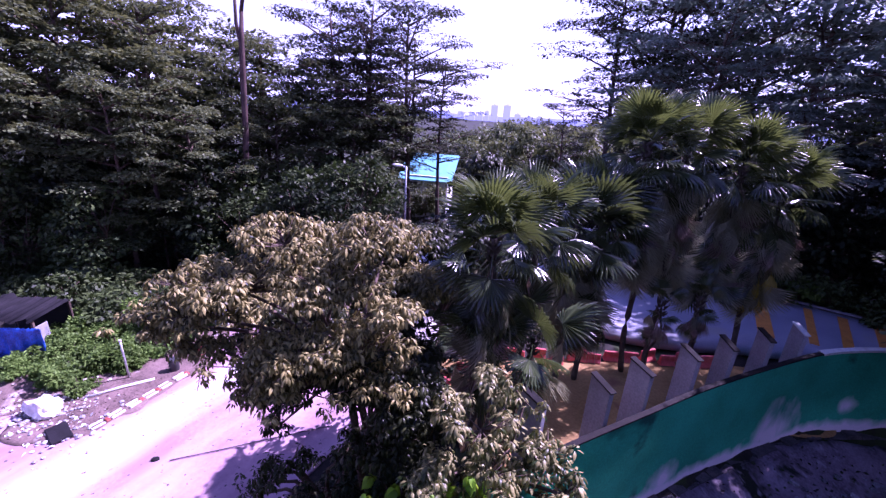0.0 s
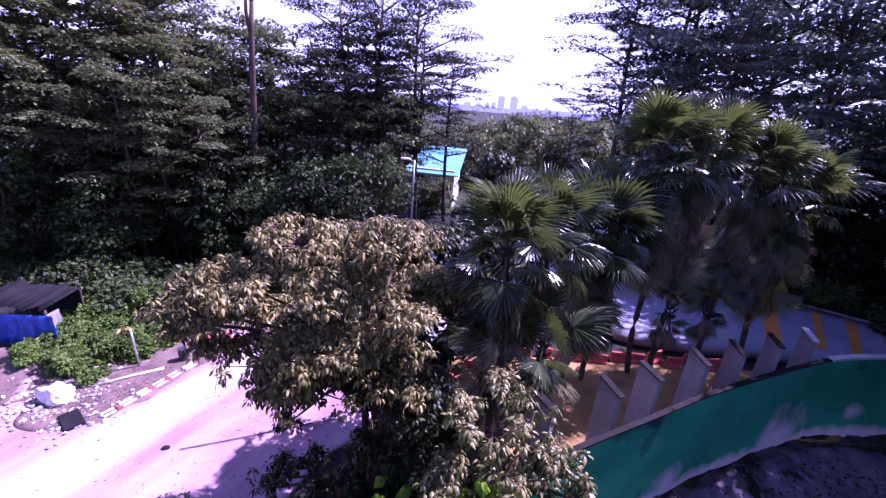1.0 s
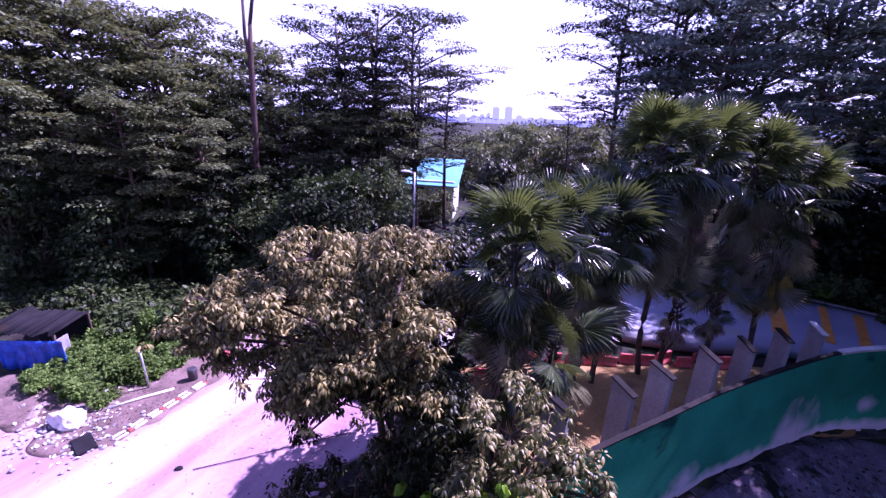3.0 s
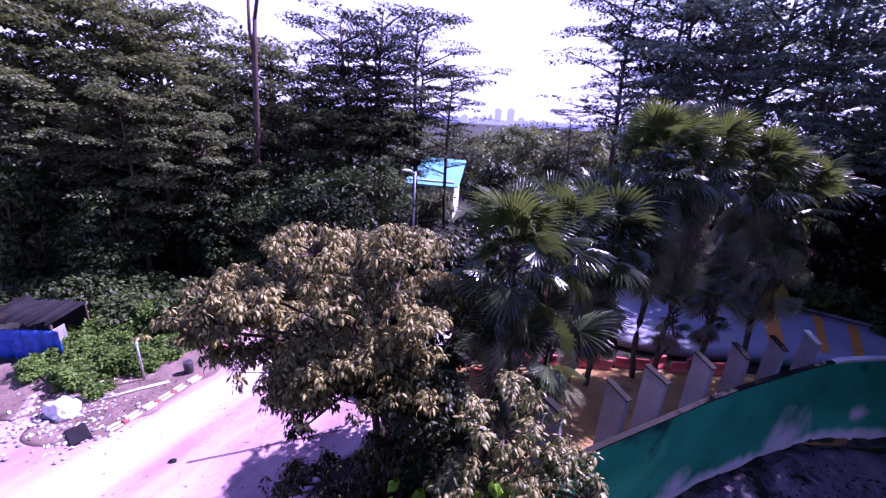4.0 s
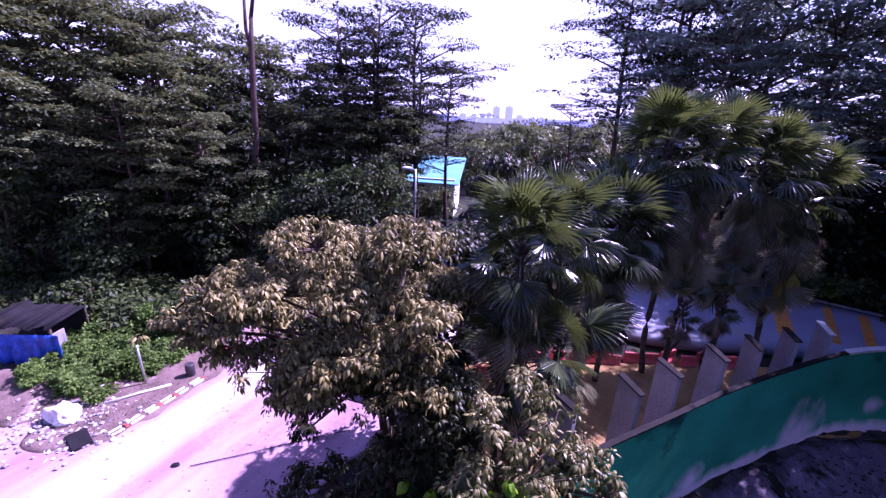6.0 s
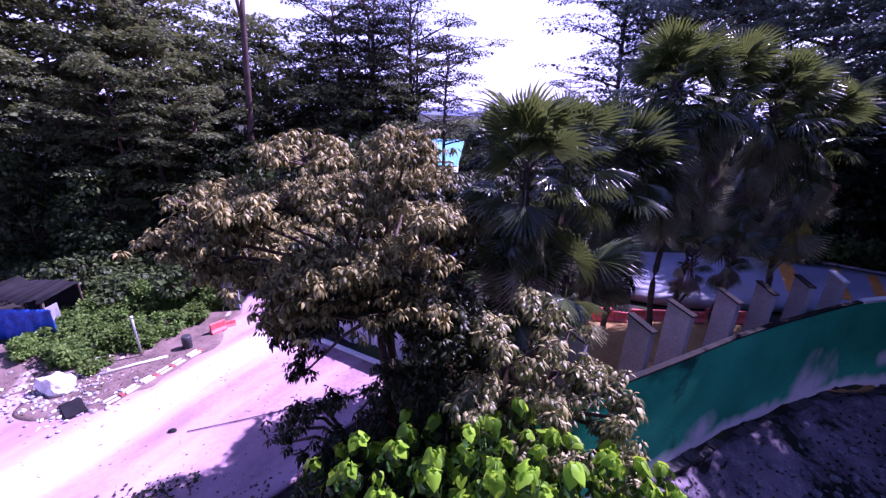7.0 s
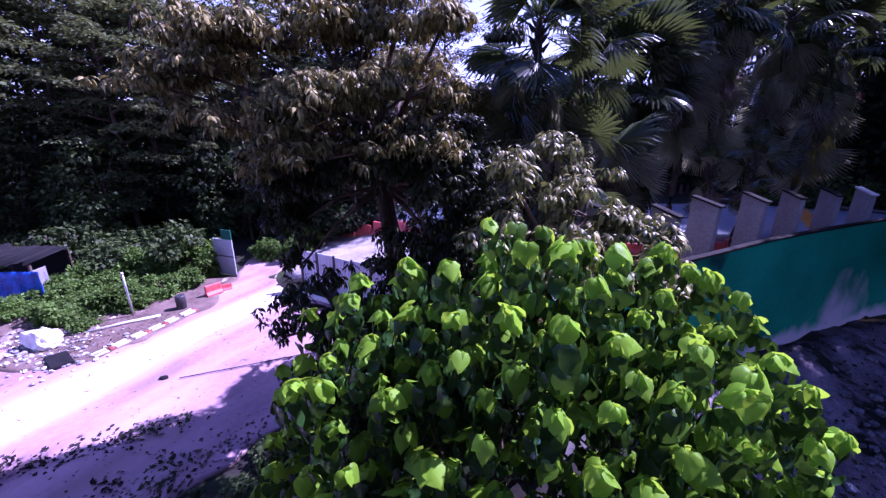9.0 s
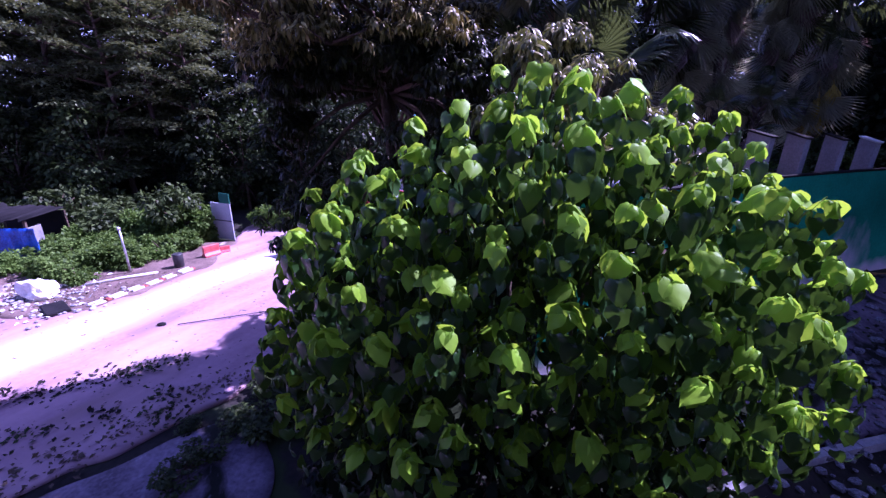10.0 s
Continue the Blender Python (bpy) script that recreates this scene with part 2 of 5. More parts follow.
M = {
    "facing": streaked_facing(),
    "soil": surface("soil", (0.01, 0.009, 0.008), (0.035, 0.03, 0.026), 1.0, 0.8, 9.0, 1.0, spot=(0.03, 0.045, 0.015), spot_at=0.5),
    "dust": surface("dusty_concrete", (0.24, 0.21, 0.2), (0.48, 0.43, 0.41), 0.9, 0.45, 7.0, 0.5, spot=(0.2, 0.17, 0.16), spot_at=0.58),
    "drive": drive_surface(),
    "wall": flaking_wall(),
    "dirt": surface("dirt_verge", (0.07, 0.048, 0.04), (0.22, 0.15, 0.13), 0.95, 1.2, 16.0, 0.9, spot=(0.42, 0.35, 0.34), spot_at=0.62),
    "olive": foliage("olive_leaf", (0.016, 0.034, 0.006), (0.42, 0.38, 0.15), (0.24, 0.27, 0.05), 0.4, 0.16, 0.22, 0.35),
    "sand": surface("orange_sand", (0.23, 0.135, 0.046), (0.4, 0.25, 0.095), 0.95, 0.9, 14.0, 0.8, spot=(0.2, 0.1, 0.05), spot_at=0.63),
    # Sky light off the road is put into this pale bluish base.
    "asphalt": surface("asphalt", (0.2, 0.205, 0.265), (0.32, 0.325, 0.42), 0.45, 0.5, 30.0, 0.25, spot=(0.3, 0.29, 0.29), spot_at=0.6),
    "green": surface("green_wall_paint", (0.006, 0.075, 0.055), (0.012, 0.125, 0.085), 0.6, 0.7, 18.0, 0.35, spot=(0.004, 0.05, 0.042), spot_at=0.6),
    "stone": surface("pitching_stone", (0.08, 0.075, 0.1), (0.34, 0.32, 0.38), 0.7, 3.0, 25.0, 0.7, spot=(0.05, 0.05, 0.045), spot_at=0.58, island=0.4),
    "plaster": surface("bare_plaster", (0.34, 0.34, 0.36), (0.62, 0.62, 0.64), 0.9, 1.4, 22.0, 0.5, spot=(0.2, 0.2, 0.2), spot_at=0.62),
    "coping": surface("white_coping", (0.5, 0.5, 0.5), (0.82, 0.82, 0.8), 0.6, 2.0, 20.0, 0.2),
    "stone_line": surface("dark_wet_mortar", (0.03, 0.03, 0.035), (0.12, 0.11, 0.11), 0.9, 3.0, 20.0, 0.9),
    "concrete": surface("grey_concrete", (0.2, 0.19, 0.21), (0.36, 0.345, 0.38), 0.9, 1.2, 20.0, 0.4, spot=(0.13, 0.13, 0.135), spot_at=0.6, island=0.12),
    "dark_cap": surface("mossy_cap", (0.006, 0.006, 0.006), (0.022, 0.018, 0.018), 1.0, 4.0, 30.0, 0.6),
    "hoarding": surface("pale_sheet_metal", (0.32, 0.35, 0.42), (0.46, 0.5, 0.57), 0.5, 1.2, 16.0, 0.15, spot=(0.26, 0.24, 0.22), spot_at=0.66),
    "post": plain("dark_steel", (0.08, 0.08, 0.09), 0.6, 0.6),
    "galv": plain("galvanised_steel", (0.5, 0.5, 0.52), 0.45, 0.7),
    "white": surface("white_paint", (0.55, 0.53, 0.52), (0.82, 0.8, 0.78), 0.7, 5.0, 40.0, 0.2, island=0.1),
    "red": surface("red_paint", (0.2, 0.05, 0.04), (0.42, 0.1, 0.08), 0.6, 5.0, 40.0, 0.2, island=0.15),
    "pink": surface("faded_red_plastic", (0.5, 0.06, 0.06), (0.78, 0.18, 0.17), 0.5, 3.0, 30.0, 0.1, island=0.15),
    "orange": surface("orange_post_paint", (0.42, 0.16, 0.03), (0.65, 0.28, 0.06), 0.6, 4.0, 40.0, 0.15, island=0.1),
    "tarp": surface("blue_tarpaulin", (0.01, 0.03, 0.22), (0.06, 0.19, 0.85), 0.4, 2.5, 20.0, 0.3),
    # Tree shade over the shed is put into this near-black tin colour.
    "tin": surface("shaded_rusty_tin", (0.005, 0.005, 0.006), (0.016, 0.014, 0.018), 0.95, 2.0, 20.0, 0.5, spot=(0.02, 0.013, 0.01)),
    "roof_blue": surface("pale_blue_roof_sheet", (0.12, 0.4, 0.5), (0.2, 0.55, 0.66), 0.45, 1.0, 10.0, 0.1),
    "bark": surface("bark", (0.05, 0.035, 0.026), (0.16, 0.115, 0.085), 0.95, 4.0, 30.0, 0.9),
    "pale_bark": surface("pale_bark", (0.038, 0.024, 0.02), (0.11, 0.07, 0.058), 0.9, 2.0, 25.0, 0.5),
    "palm_bark": surface("palm_bark", (0.03, 0.024, 0.02), (0.1, 0.08, 0.065), 0.95, 6.0, 40.0, 0.9),
    "forest": foliage("forest_leaf", (0.007, 0.013, 0.006), (0.16, 0.2, 0.088), (0.17, 0.19, 0.055), 0.5, 0.28),
    # Blue haze over the roadside trees is put into this leaf colour.
    "road_leaf": foliage("haze_tinted_leaf", (0.025, 0.036, 0.03), (0.18, 0.23, 0.19), (0.26, 0.34, 0.24), 0.4, 0.42),
    "feather": foliage("feathery_leaf", (0.014, 0.018, 0.009), (0.06, 0.065, 0.028), (0.05, 0.065, 0.018), 0.5, 0.18),
    "hedge": foliage("hedge_leaf", (0.012, 0.022, 0.007), (0.075, 0.11, 0.032), (0.06, 0.1, 0.02), 0.5, 0.2),
    # Shadow depth below the trees is put into this near-black leaf colour.
    "shade_leaf": foliage("shaded_understory_leaf", (0.003, 0.006, 0.003), (0.02, 0.032, 0.013), (0.025, 0.045, 0.01), 0.5, 0.1, 0.25, 0.12),
    # Shade under the crowns is put into this dark leaf colour.
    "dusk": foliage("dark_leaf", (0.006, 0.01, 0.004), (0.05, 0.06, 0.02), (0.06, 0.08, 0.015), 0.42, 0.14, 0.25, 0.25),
    "weed": foliage("weed_leaf", (0.035, 0.075, 0.012), (0.15, 0.25, 0.05), (0.14, 0.24, 0.03), 0.55, 0.3, 0.25, 0.15),
    "tan": foliage("tan_leaf", (0.012, 0.022, 0.005), (0.47, 0.41, 0.14), (0.3, 0.24, 0.05), 0.45, 0.13, 0.24, 0.25),
    # Two copies of the bush leaf: shaded below, sunlit on the top tier.
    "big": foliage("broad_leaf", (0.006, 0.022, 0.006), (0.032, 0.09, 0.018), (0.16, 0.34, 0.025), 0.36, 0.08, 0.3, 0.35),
    "big_lit": foliage("lit_broad_leaf", (0.045, 0.12, 0.006), (0.28, 0.52, 0.016), (0.54, 0.84, 0.03), 0.52, 0.3, 0.3, 0.22),
    "palm": foliage("palm_leaf", (0.008, 0.015, 0.007), (0.075, 0.105, 0.04), (0.12, 0.16, 0.035), 0.26, 0.2, 0.25, 0.65),
    "palm_young": foliage("young_palm_leaf", (0.025, 0.045, 0.012), (0.12, 0.155, 0.045), (0.16, 0.21, 0.04), 0.35, 0.22, 0.25, 0.5),
    "palm_old": foliage("old_palm_leaf", (0.03, 0.036, 0.018), (0.34, 0.34, 0.2), (0.5, 0.5, 0.28), 0.28, 0.45, 0.25, 0.7),
    "palm_yellow": foliage("yellow_palm_leaf", (0.16, 0.12, 0.015), (0.42, 0.33, 0.04), (0.4, 0.32, 0.03), 0.5, 0.25),
    "palm_dead": foliage("dead_palm_leaf", (0.08, 0.055, 0.045), (0.42, 0.31, 0.26), (0.3, 0.2, 0.14), 0.7, 0.25),
}


# ---- mesh helpers ----
def part(name, bm, material, parent=None, label=""):
    """Links a bmesh (or a mesh) as one object under a thing or a part."""
    if isinstance(bm, bmesh.types.BMesh):
        me = bpy.data.meshes.new(name)
        bm.to_mesh(me)
        bm.free()
    else:
        me = bm
    if material and not me.materials:
        me.materials.append(material)
    ob = new(name, me)
    if parent:
        ob.parent = parent
    return tagged(ob, label)


def thing(name, at, label, category, group="", kind="", turn=0.0):
    ob = new(name)
    ob.matrix_world = pose(*at, 0, 0, turn)
    ob.empty_display_size = 0.2
    return tagged(ob, label, category, group, kind)


def np_mesh(name, V, F, material=None, smooth=False):
    """A mesh from arrays of corners and equal-sided faces."""
    V, F = np.asarray(V, dtype=np.float32), np.asarray(F, dtype=np.int32)
    me = bpy.data.meshes.new(name)
    me.vertices.add(len(V))
    me.vertices.foreach_set("co", V.ravel())
    k = F.shape[1]
    me.loops.add(F.size)
    me.loops.foreach_set("vertex_index", F.ravel())
    me.polygons.add(len(F))
    me.polygons.foreach_set("loop_start", np.arange(0, F.size, k, dtype=np.int32))
    if smooth:
        me.polygons.foreach_set("use_smooth", np.ones(len(F), dtype=bool))
    me.update(calc_edges=True)
    me.validate()
    if material:
        me.materials.append(material)
    return me


def frames_from(ahead, up):
    """Rotation matrices whose second axis is ahead and third leans to up."""
    a = ahead / np.linalg.norm(ahead, axis=1, keepdims=True)
    x = np.cross(a, up)
    x /= np.linalg.norm(x, axis=1, keepdims=True) + 1e-9
    z = np.cross(x, a)
    return np.stack([x, a, z], axis=2)


def scatter(tv, tf, R, P, S):
    """One leaf repeated at many places: arrays of corners and faces."""
    tv, tf = np.asarray(tv, float), np.asarray(tf, int)
    V = np.einsum("nij,kj->nki", R, tv) * S[:, None, None] + P[:, None, :]
    F = tf[None] + (np.arange(len(P)) * len(tv))[:, None, None]
    return V.reshape(-1, 3), F.reshape(-1, tf.shape[1])


SMALL_LEAF = ([(0, 0, 0), (0.3, 0.5, 0.06), (0, 1, -0.05), (-0.3, 0.5, 0.06)], [(0, 1, 2, 3)])
LONG_LEAF = ([(0, 0, 0), (0.19, 0.4, -0.05), (0, 0.42, 0.02), (-0.19, 0.4, -0.05), (0.13, 0.75, -0.2), (0, 0.76, -0.15), (-0.13, 0.75, -0.2), (0, 1.0, -0.4)],
             [(0, 1, 2), (0, 2, 3), (1, 4, 5), (1, 5, 2), (2, 5, 6), (2, 6, 3), (4, 7, 5), (5, 7, 6)])


def tube(bm, points, radii, sides=7):
    """A tapered limb along points, into bm."""
    rings = []
    for i, (p, r) in enumerate(zip(points, radii)):
        p = Vector(p)
        d = (Vector(points[min(i + 1, len(points) - 1)]) - Vector(points[max(i - 1, 0)])).normalized()
        q = d.to_track_quat("Z", "Y")
        rings.append([bm.verts.new(p + q @ Vector((r * math.cos(2 * math.pi * k / sides), r * math.sin(2 * math.pi * k / sides), 0))) for k in range(sides)])
    for a, b in zip(rings, rings[1:]):
        for k in range(sides):
            f = bm.faces.new((a[k], a[(k + 1) % sides], b[(k + 1) % sides], b[k]))
            f.smooth = True
    bm.faces.new(rings[0][::-1])
    bm.faces.new(rings[-1])
    return bm


def box(bm, lo, hi, bevel=0.0):
    """A box between two corners, its edges broken if bevel is given."""
    vs = bmesh.ops.create_cube(bm, size=1.0)["verts"]
    size = Vector(hi) - Vector(lo)
    for v in vs:
        v.co = Vector((v.co.x * size.x, v.co.y * size.y, v.co.z * size.z)) + (Vector(lo) + Vector(hi)) / 2
    if bevel:
        es = {e for v in vs for e in v.link_edges}
        bmesh.ops.bevel(bm, geom=list(es), offset=bevel, segments=1, affect="EDGES")
    return bm


def strip(bm, line, thick, z0, z1, wave=0.0):
    """An upright slab along a line; z0 and z1 are functions of the place or numbers."""
    h0 = z0 if callable(z0) else (lambda p: z0)
    h1 = z1 if callable(z1) else (lambda p: z1)
    rows = []
    for i, p in enumerate(line):
        p = Vector((p[0], p[1], 0))
        a, b = Vector((*line[max(i - 1, 0)][:2], 0)), Vector((*line[min(i + 1, len(line) - 1)][:2], 0))
        d = (b - a).normalized()
        n = Vector((-d.y, d.x, 0)) * thick / 2
        rows.append([bm.verts.new((q.x, q.y, z)) for q, z in ((p + n, h0(p)), (p + n, h1(p)), (p - n, h1(p)), (p - n, h0(p)))])
    for a, b in zip(rows, rows[1:]):
        for k in range(4):
            bm.faces.new((a[k], b[k], b[(k + 1) % 4], a[(k + 1) % 4]))
    bm.faces.new(rows[0])
    bm.faces.new(rows[-1][::-1])
    bmesh.ops.recalc_face_normals(bm, faces=bm.faces)
    return bm


def along(line, step):
    """Points at even steps along a line."""
    out, left = [], 0.0
    for a, b in zip(line, line[1:]):
        a, b = Vector((*a[:2], 0)), Vector((*b[:2], 0))
        d = (b - a).length
        while left <= d:
            out.append(tuple(a.lerp(b, left / d))[:2])
            left += step
        left -= d
    kept = out[:1]
    for p in out[1:]:
        if math.dist(p, kept[-1]) > 0.5 * step:
            kept.append(p)
    return kept


def curve_through(pts, n=8):
    """A smooth line through points."""
    out = []
    P = [Vector((*p[:2], 0)) for p in pts]
    for i in range(len(P) - 1):
        p0, p1, p2, p3 = P[max(i - 1, 0)], P[i], P[i + 1], P[min(i + 2, len(P) - 1)]
        for k in range(n):
            t = k / n
            q = 0.5 * (2 * p1 + (p2 - p0) * t + (2 * p0 - 5 * p1 + 4 * p2 - p3) * t * t + (3 * p1 - p0 - 3 * p2 + p3) * t ** 3)
            out.append((q.x, q.y))
    return out + [tuple(P[-1])[:2]]


# ---- the lie of the land ----
WALL_TOP = 5.0
WALL_LINE = curve_through([(-0.3, 5.15), (0.2, 5.55), (1.0, 6.15), (1.9, 6.85), (2.7, 7.45), (3.5, 8.05), (4.35, 8.7), (5.3, 9.4), (6.6, 10.28), (7.93, 11.13), (8.92, 11.75), (9.95, 12.35), (11.0, 12.8), (12.4, 13.2), (14.5, 13.4), (18, 12.6)])
EDGE = [(-39, 24.6), (-14.0, 16.3), (-9.5, 14.4), (-4.8, 12.9), (-2.6, 9.1), (-1.2, 6.0)] + WALL_LINE[::4] + [(40, 6)]


def side_of_edge(x, y):
    """The distance from the terrace's edge, positive on the terrace."""
    best, sign = 1e9, 1.0
    for (ax, ay), (bx, by) in zip(EDGE, EDGE[1:]):
        dx, dy = bx - ax, by - ay
        t = max(0.0, min(1.0, ((x - ax) * dx + (y - ay) * dy) / (dx * dx + dy * dy)))
        d = math.hypot(x - ax - t * dx, y - ay - t * dy)
        if d < best - 1e-9:
            best, sign = d, 1.0 if dx * (y - ay) - dy * (x - ax) > 0 else -1.0
    return best * sign


def ease(a, b, x):
    t = max(0.0, min(1.0, (x - a) / (b - a)))
    return t * t * (3 - 2 * t)


def terrace(x):
    return 0.15 + 1.2 * ease(-13, -6, x) + 2.15 * ease(-6, 0.5, x)


def land(x, y):
    """The ground's height."""
    d = side_of_edge(x, y)
    far = math.hypot(x, y - 8)
    top = terrace(x)
    foot = 1.65 * ease(-5.5, 1.2, x)
    front = max(0.0, foot - 0.42 * max(0.0, -d - 0.3))
    z = front + (top - front) * ease(0.1, 0.95, d)
    if far > 60:
        z = z * (1 - ease(60, 140, far)) - 8 * ease(60, 300, far)
    return z


# ---- large structure: ground, drive, road ----
def ground_sheet():
    xs = sorted(set([-3000, -1500, -700, -350, -200, -130, -90, -65, -50] + [round(-40 + 0.8 * i, 2) for i in range(88)] + [32, 36, 42, 50, 65, 90, 130, 200, 350, 700, 1500, 3000]))
    ys = sorted(set([-600, -200, -90, -50, -30, -20] + [round(-14 + 0.8 * i, 2) for i in range(72)] + [46, 50, 56, 65, 80, 100, 130, 180, 260, 400, 700, 1200, 2000, 3500]))
    V = [(x, y, land(x, y) + 0.05 * noise.noise(Vector((x * 0.9, y * 0.9, 0)))) for y in ys for x in xs]
    n = len(xs)
    F = [(j * n + i, j * n + i + 1, (j + 1) * n + i + 1, (j + 1) * n + i) for j in range(len(ys) - 1) for i in range(n - 1)]
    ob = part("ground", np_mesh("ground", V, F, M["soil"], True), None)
    return tagged(ob, "dark leaf-littered soil sloping from terrace to drive", "ground", kind="structure")


def sheet(name, outline, material, lift, step, label, category, ragged=0.25, level=None):
    """A thin ground layer inside an outline, lying on the land, with a ragged edge and real depth."""
    xs = [p[0] for p in outline]
    ys = [p[1] for p in outline]

    def inside(x, y):
        hit = False
        for (ax, ay), (bx, by) in zip(outline, outline[1:] + outline[:1]):
            if (ay > y) != (by > y) and x < (bx - ax) * (y - ay) / (by - ay) + ax:
                hit = not hit
        return hit

    ids, V, F = {}, [], []
    nx, ny = int((max(xs) - min(xs)) / step) + 2, int((max(ys) - min(ys)) / step) + 2

    def corner(i, j):
        if (i, j) not in ids:
            x, y = min(xs) + i * step, min(ys) + j * step
            ids[i, j] = len(V)
            jx = noise.noise(Vector((x * 1.7, y * 1.7, 3))) * step * 0.4
            jy = noise.noise(Vector((x * 1.7, y * 1.7, 9))) * step * 0.4
            base = level(x, y) if level else land(x, y)
            V.append((x + jx, y + jy, base + lift + 0.018 * noise.noise(Vector((x * 0.7, y * 0.7, 5))) + 0.01 * noise.noise(Vector((x * 3, y * 3, 5)))))
        return ids[i, j]

    for i in range(nx):
        for j in range(ny):
            x, y = min(xs) + (i + 0.5) * step, min(ys) + (j + 0.5) * step
            wob = Vector((noise.noise(Vector((x, y, 1))), noise.noise(Vector((x, y, 7))), 0)) * ragged
            if inside(x + wob.x, y + wob.y):
                F.append((corner(i, j), corner(i + 1, j), corner(i + 1, j + 1), corner(i, j + 1)))
    # round off the stepped rim
    used = {}
    for f in F:
        for p, q in zip(f, f[1:] + f[:1]):
            used[min(p, q), max(p, q)] = used.get((min(p, q), max(p, q)), 0) + 1
    rim = {}
    for (p, q), c in used.items():
        if c == 1:
            rim.setdefault(p, []).append(q)
            rim.setdefault(q, []).append(p)
    for _ in range(5):
        V2 = list(V)
        for p, qs in rim.items():
            mx, my = sum(V[q][0] for q in qs) / len(qs), sum(V[q][1] for q in qs) / len(qs)
            V2[p] = (0.4 * V[p][0] + 0.6 * mx, 0.4 * V[p][1] + 0.6 * my, V[p][2])
        V = V2
    me = np_mesh(name, V, F, material, True)
    ob = part(name, me, None)
    mod = ob.modifiers.new("depth", "SOLIDIFY")
    mod.thickness, mod.offset = 0.12, -1
    return tagged(ob, label, category, kind="structure")


ground_sheet()
DRIVE = [(-33.15, 0.94), (-25.35, 6.61), (-19.5, 8.41), (-15.99, 8.5), (-14.72, 8.79), (-13.84, 11.91), (-13.65, 13.42), (-14.23, 15.31), (-15.11, 18.9), (-12.09, 18.9), (-12.29, 15.97), (-11.12, 14.74), (-9.36, 14.08), (-4.78, 12.52), (-5.0, 10.6), (-5.6, 9.2), (-6.6, 6.8), (-7.1, 5.2), (-7.7, 4.1), (-8.6, 2.9), (-10.2, 0.6), (-12.5, -3.5), (-14, -8), (-33.15, -7.56)]
sheet("driveway", DRIVE, M["drive"], 0.06, 0.16, "pale dusty concrete drive with tyre marks", "driveway", 0.35)
VERGE = [(-22.43, 8.88), (-19.5, 8.22), (-17.2, 7.9), (-16.0, 7.4), (-14.9, 7.3), (-14.2, 8.2), (-13.8, 10.2), (-13.4, 12.0), (-13.35, 13.2), (-14.14, 15.4), (-15.6, 15.4), (-16.19, 12.1), (-17.55, 10.3), (-22.43, 10.77)]
sheet("verge", VERGE, M["dirt"], 0.085, 0.2, "brown dirt verge with crumbled concrete", "verge", 0.8)
LOWER = [(-7.2, 4.2), (-6.2, 5.0), (-4.8, 3.6), (-4.6, 0), (-6, -6), (-13, -6), (-12.0, -3.4), (-10.0, 0.5), (-8.4, 2.7)]
# Shade on this ground is put into the sheet's dark colour.
sheet("lower_path", LOWER, M["facing"], 0.05, 0.25, "concrete path below the drive edge, its shade put into a dark colour", "path", 0.3)
YARD = [(-11.89, 16.06), (-9.17, 14.84), (-4.48, 13.14), (-2.54, 14.17), (-4.39, 18.43), (-8.78, 23.62), (-13.65, 23.62)]
sheet("yard", YARD, M["dust"], 0.06, 0.3, "pale sunlit ground behind the hoarding", "yard", 0.4)
SAND = [(-2.6, 9.9), (-0.4, 7.0), (0.9, 6.7), (3.7, 8.9), (7.3, 11.2), (9.2, 12.1), (12, 12.7), (12, 13.6), (6.5, 13.2), (3.6, 12.4), (0.2, 11.6), (-3.5, 12.2)]
sheet("sand", SAND, M["sand"], 0.05, 0.3, "bare orange sand behind the green wall", "sand", 0.3)
ROAD_MID = curve_through([(-16, 37), (-8, 26), (-1, 19.6), (4.5, 16.6), (9, 16.9), (12.5, 16.8), (16.5, 15.2), (23, 11.5), (40, 2)])


def ribbon(name, line, half, material, lift, label, category):
    V, F = [], []
    for i, p in enumerate(line):
        a, b = Vector(line[max(i - 1, 0)]), Vector(line[min(i + 1, len(line) - 1)])
        d = (b - a).normalized()
        nrm = Vector((-d.y, d.x))
        for k in range(7):
            q = Vector(p) + nrm * half * (1 - 2 * k / 6)
            V.append((q.x, q.y, land(p[0], p[1]) + lift + 0.03 * (1 - abs(k - 3) / 3)))
    for i in range(len(line) - 1):
        for k in range(6):
            F.append((i * 7 + k, i * 7 + k + 1, (i + 1) * 7 + k + 1, (i + 1) * 7 + k))
    ob = part(name, np_mesh(name, V, F, material, True), None)
    mod = ob.modifiers.new("depth", "SOLIDIFY")
    mod.thickness, mod.offset = 0.3, 1
    return tagged(ob, label, category, kind="structure")


part_rail = tagged(new("roadside_rail"), "low dark rail along the far edge of the road", "rail", kind="structure")
part("beam", strip(bmesh.new(), [(9.2, 20.6), (11.4, 20.3), (13.5, 19.6), (16.6, 18.0), (20, 16.0), (26, 12.4)], 0.12, 3.55, 3.95), M["post"], part_rail)
part("top", strip(bmesh.new(), [(9.2, 20.6), (11.4, 20.3), (13.5, 19.6), (16.6, 18.0), (20, 16.0), (26, 12.4)], 0.18, 3.95, 4.02), M["concrete"], part_rail)
ribbon("road", ROAD_MID, 2.75, M["asphalt"], 0.08, "grey tarmac road under the trees", "road")
ROAD_TOP = 3.915
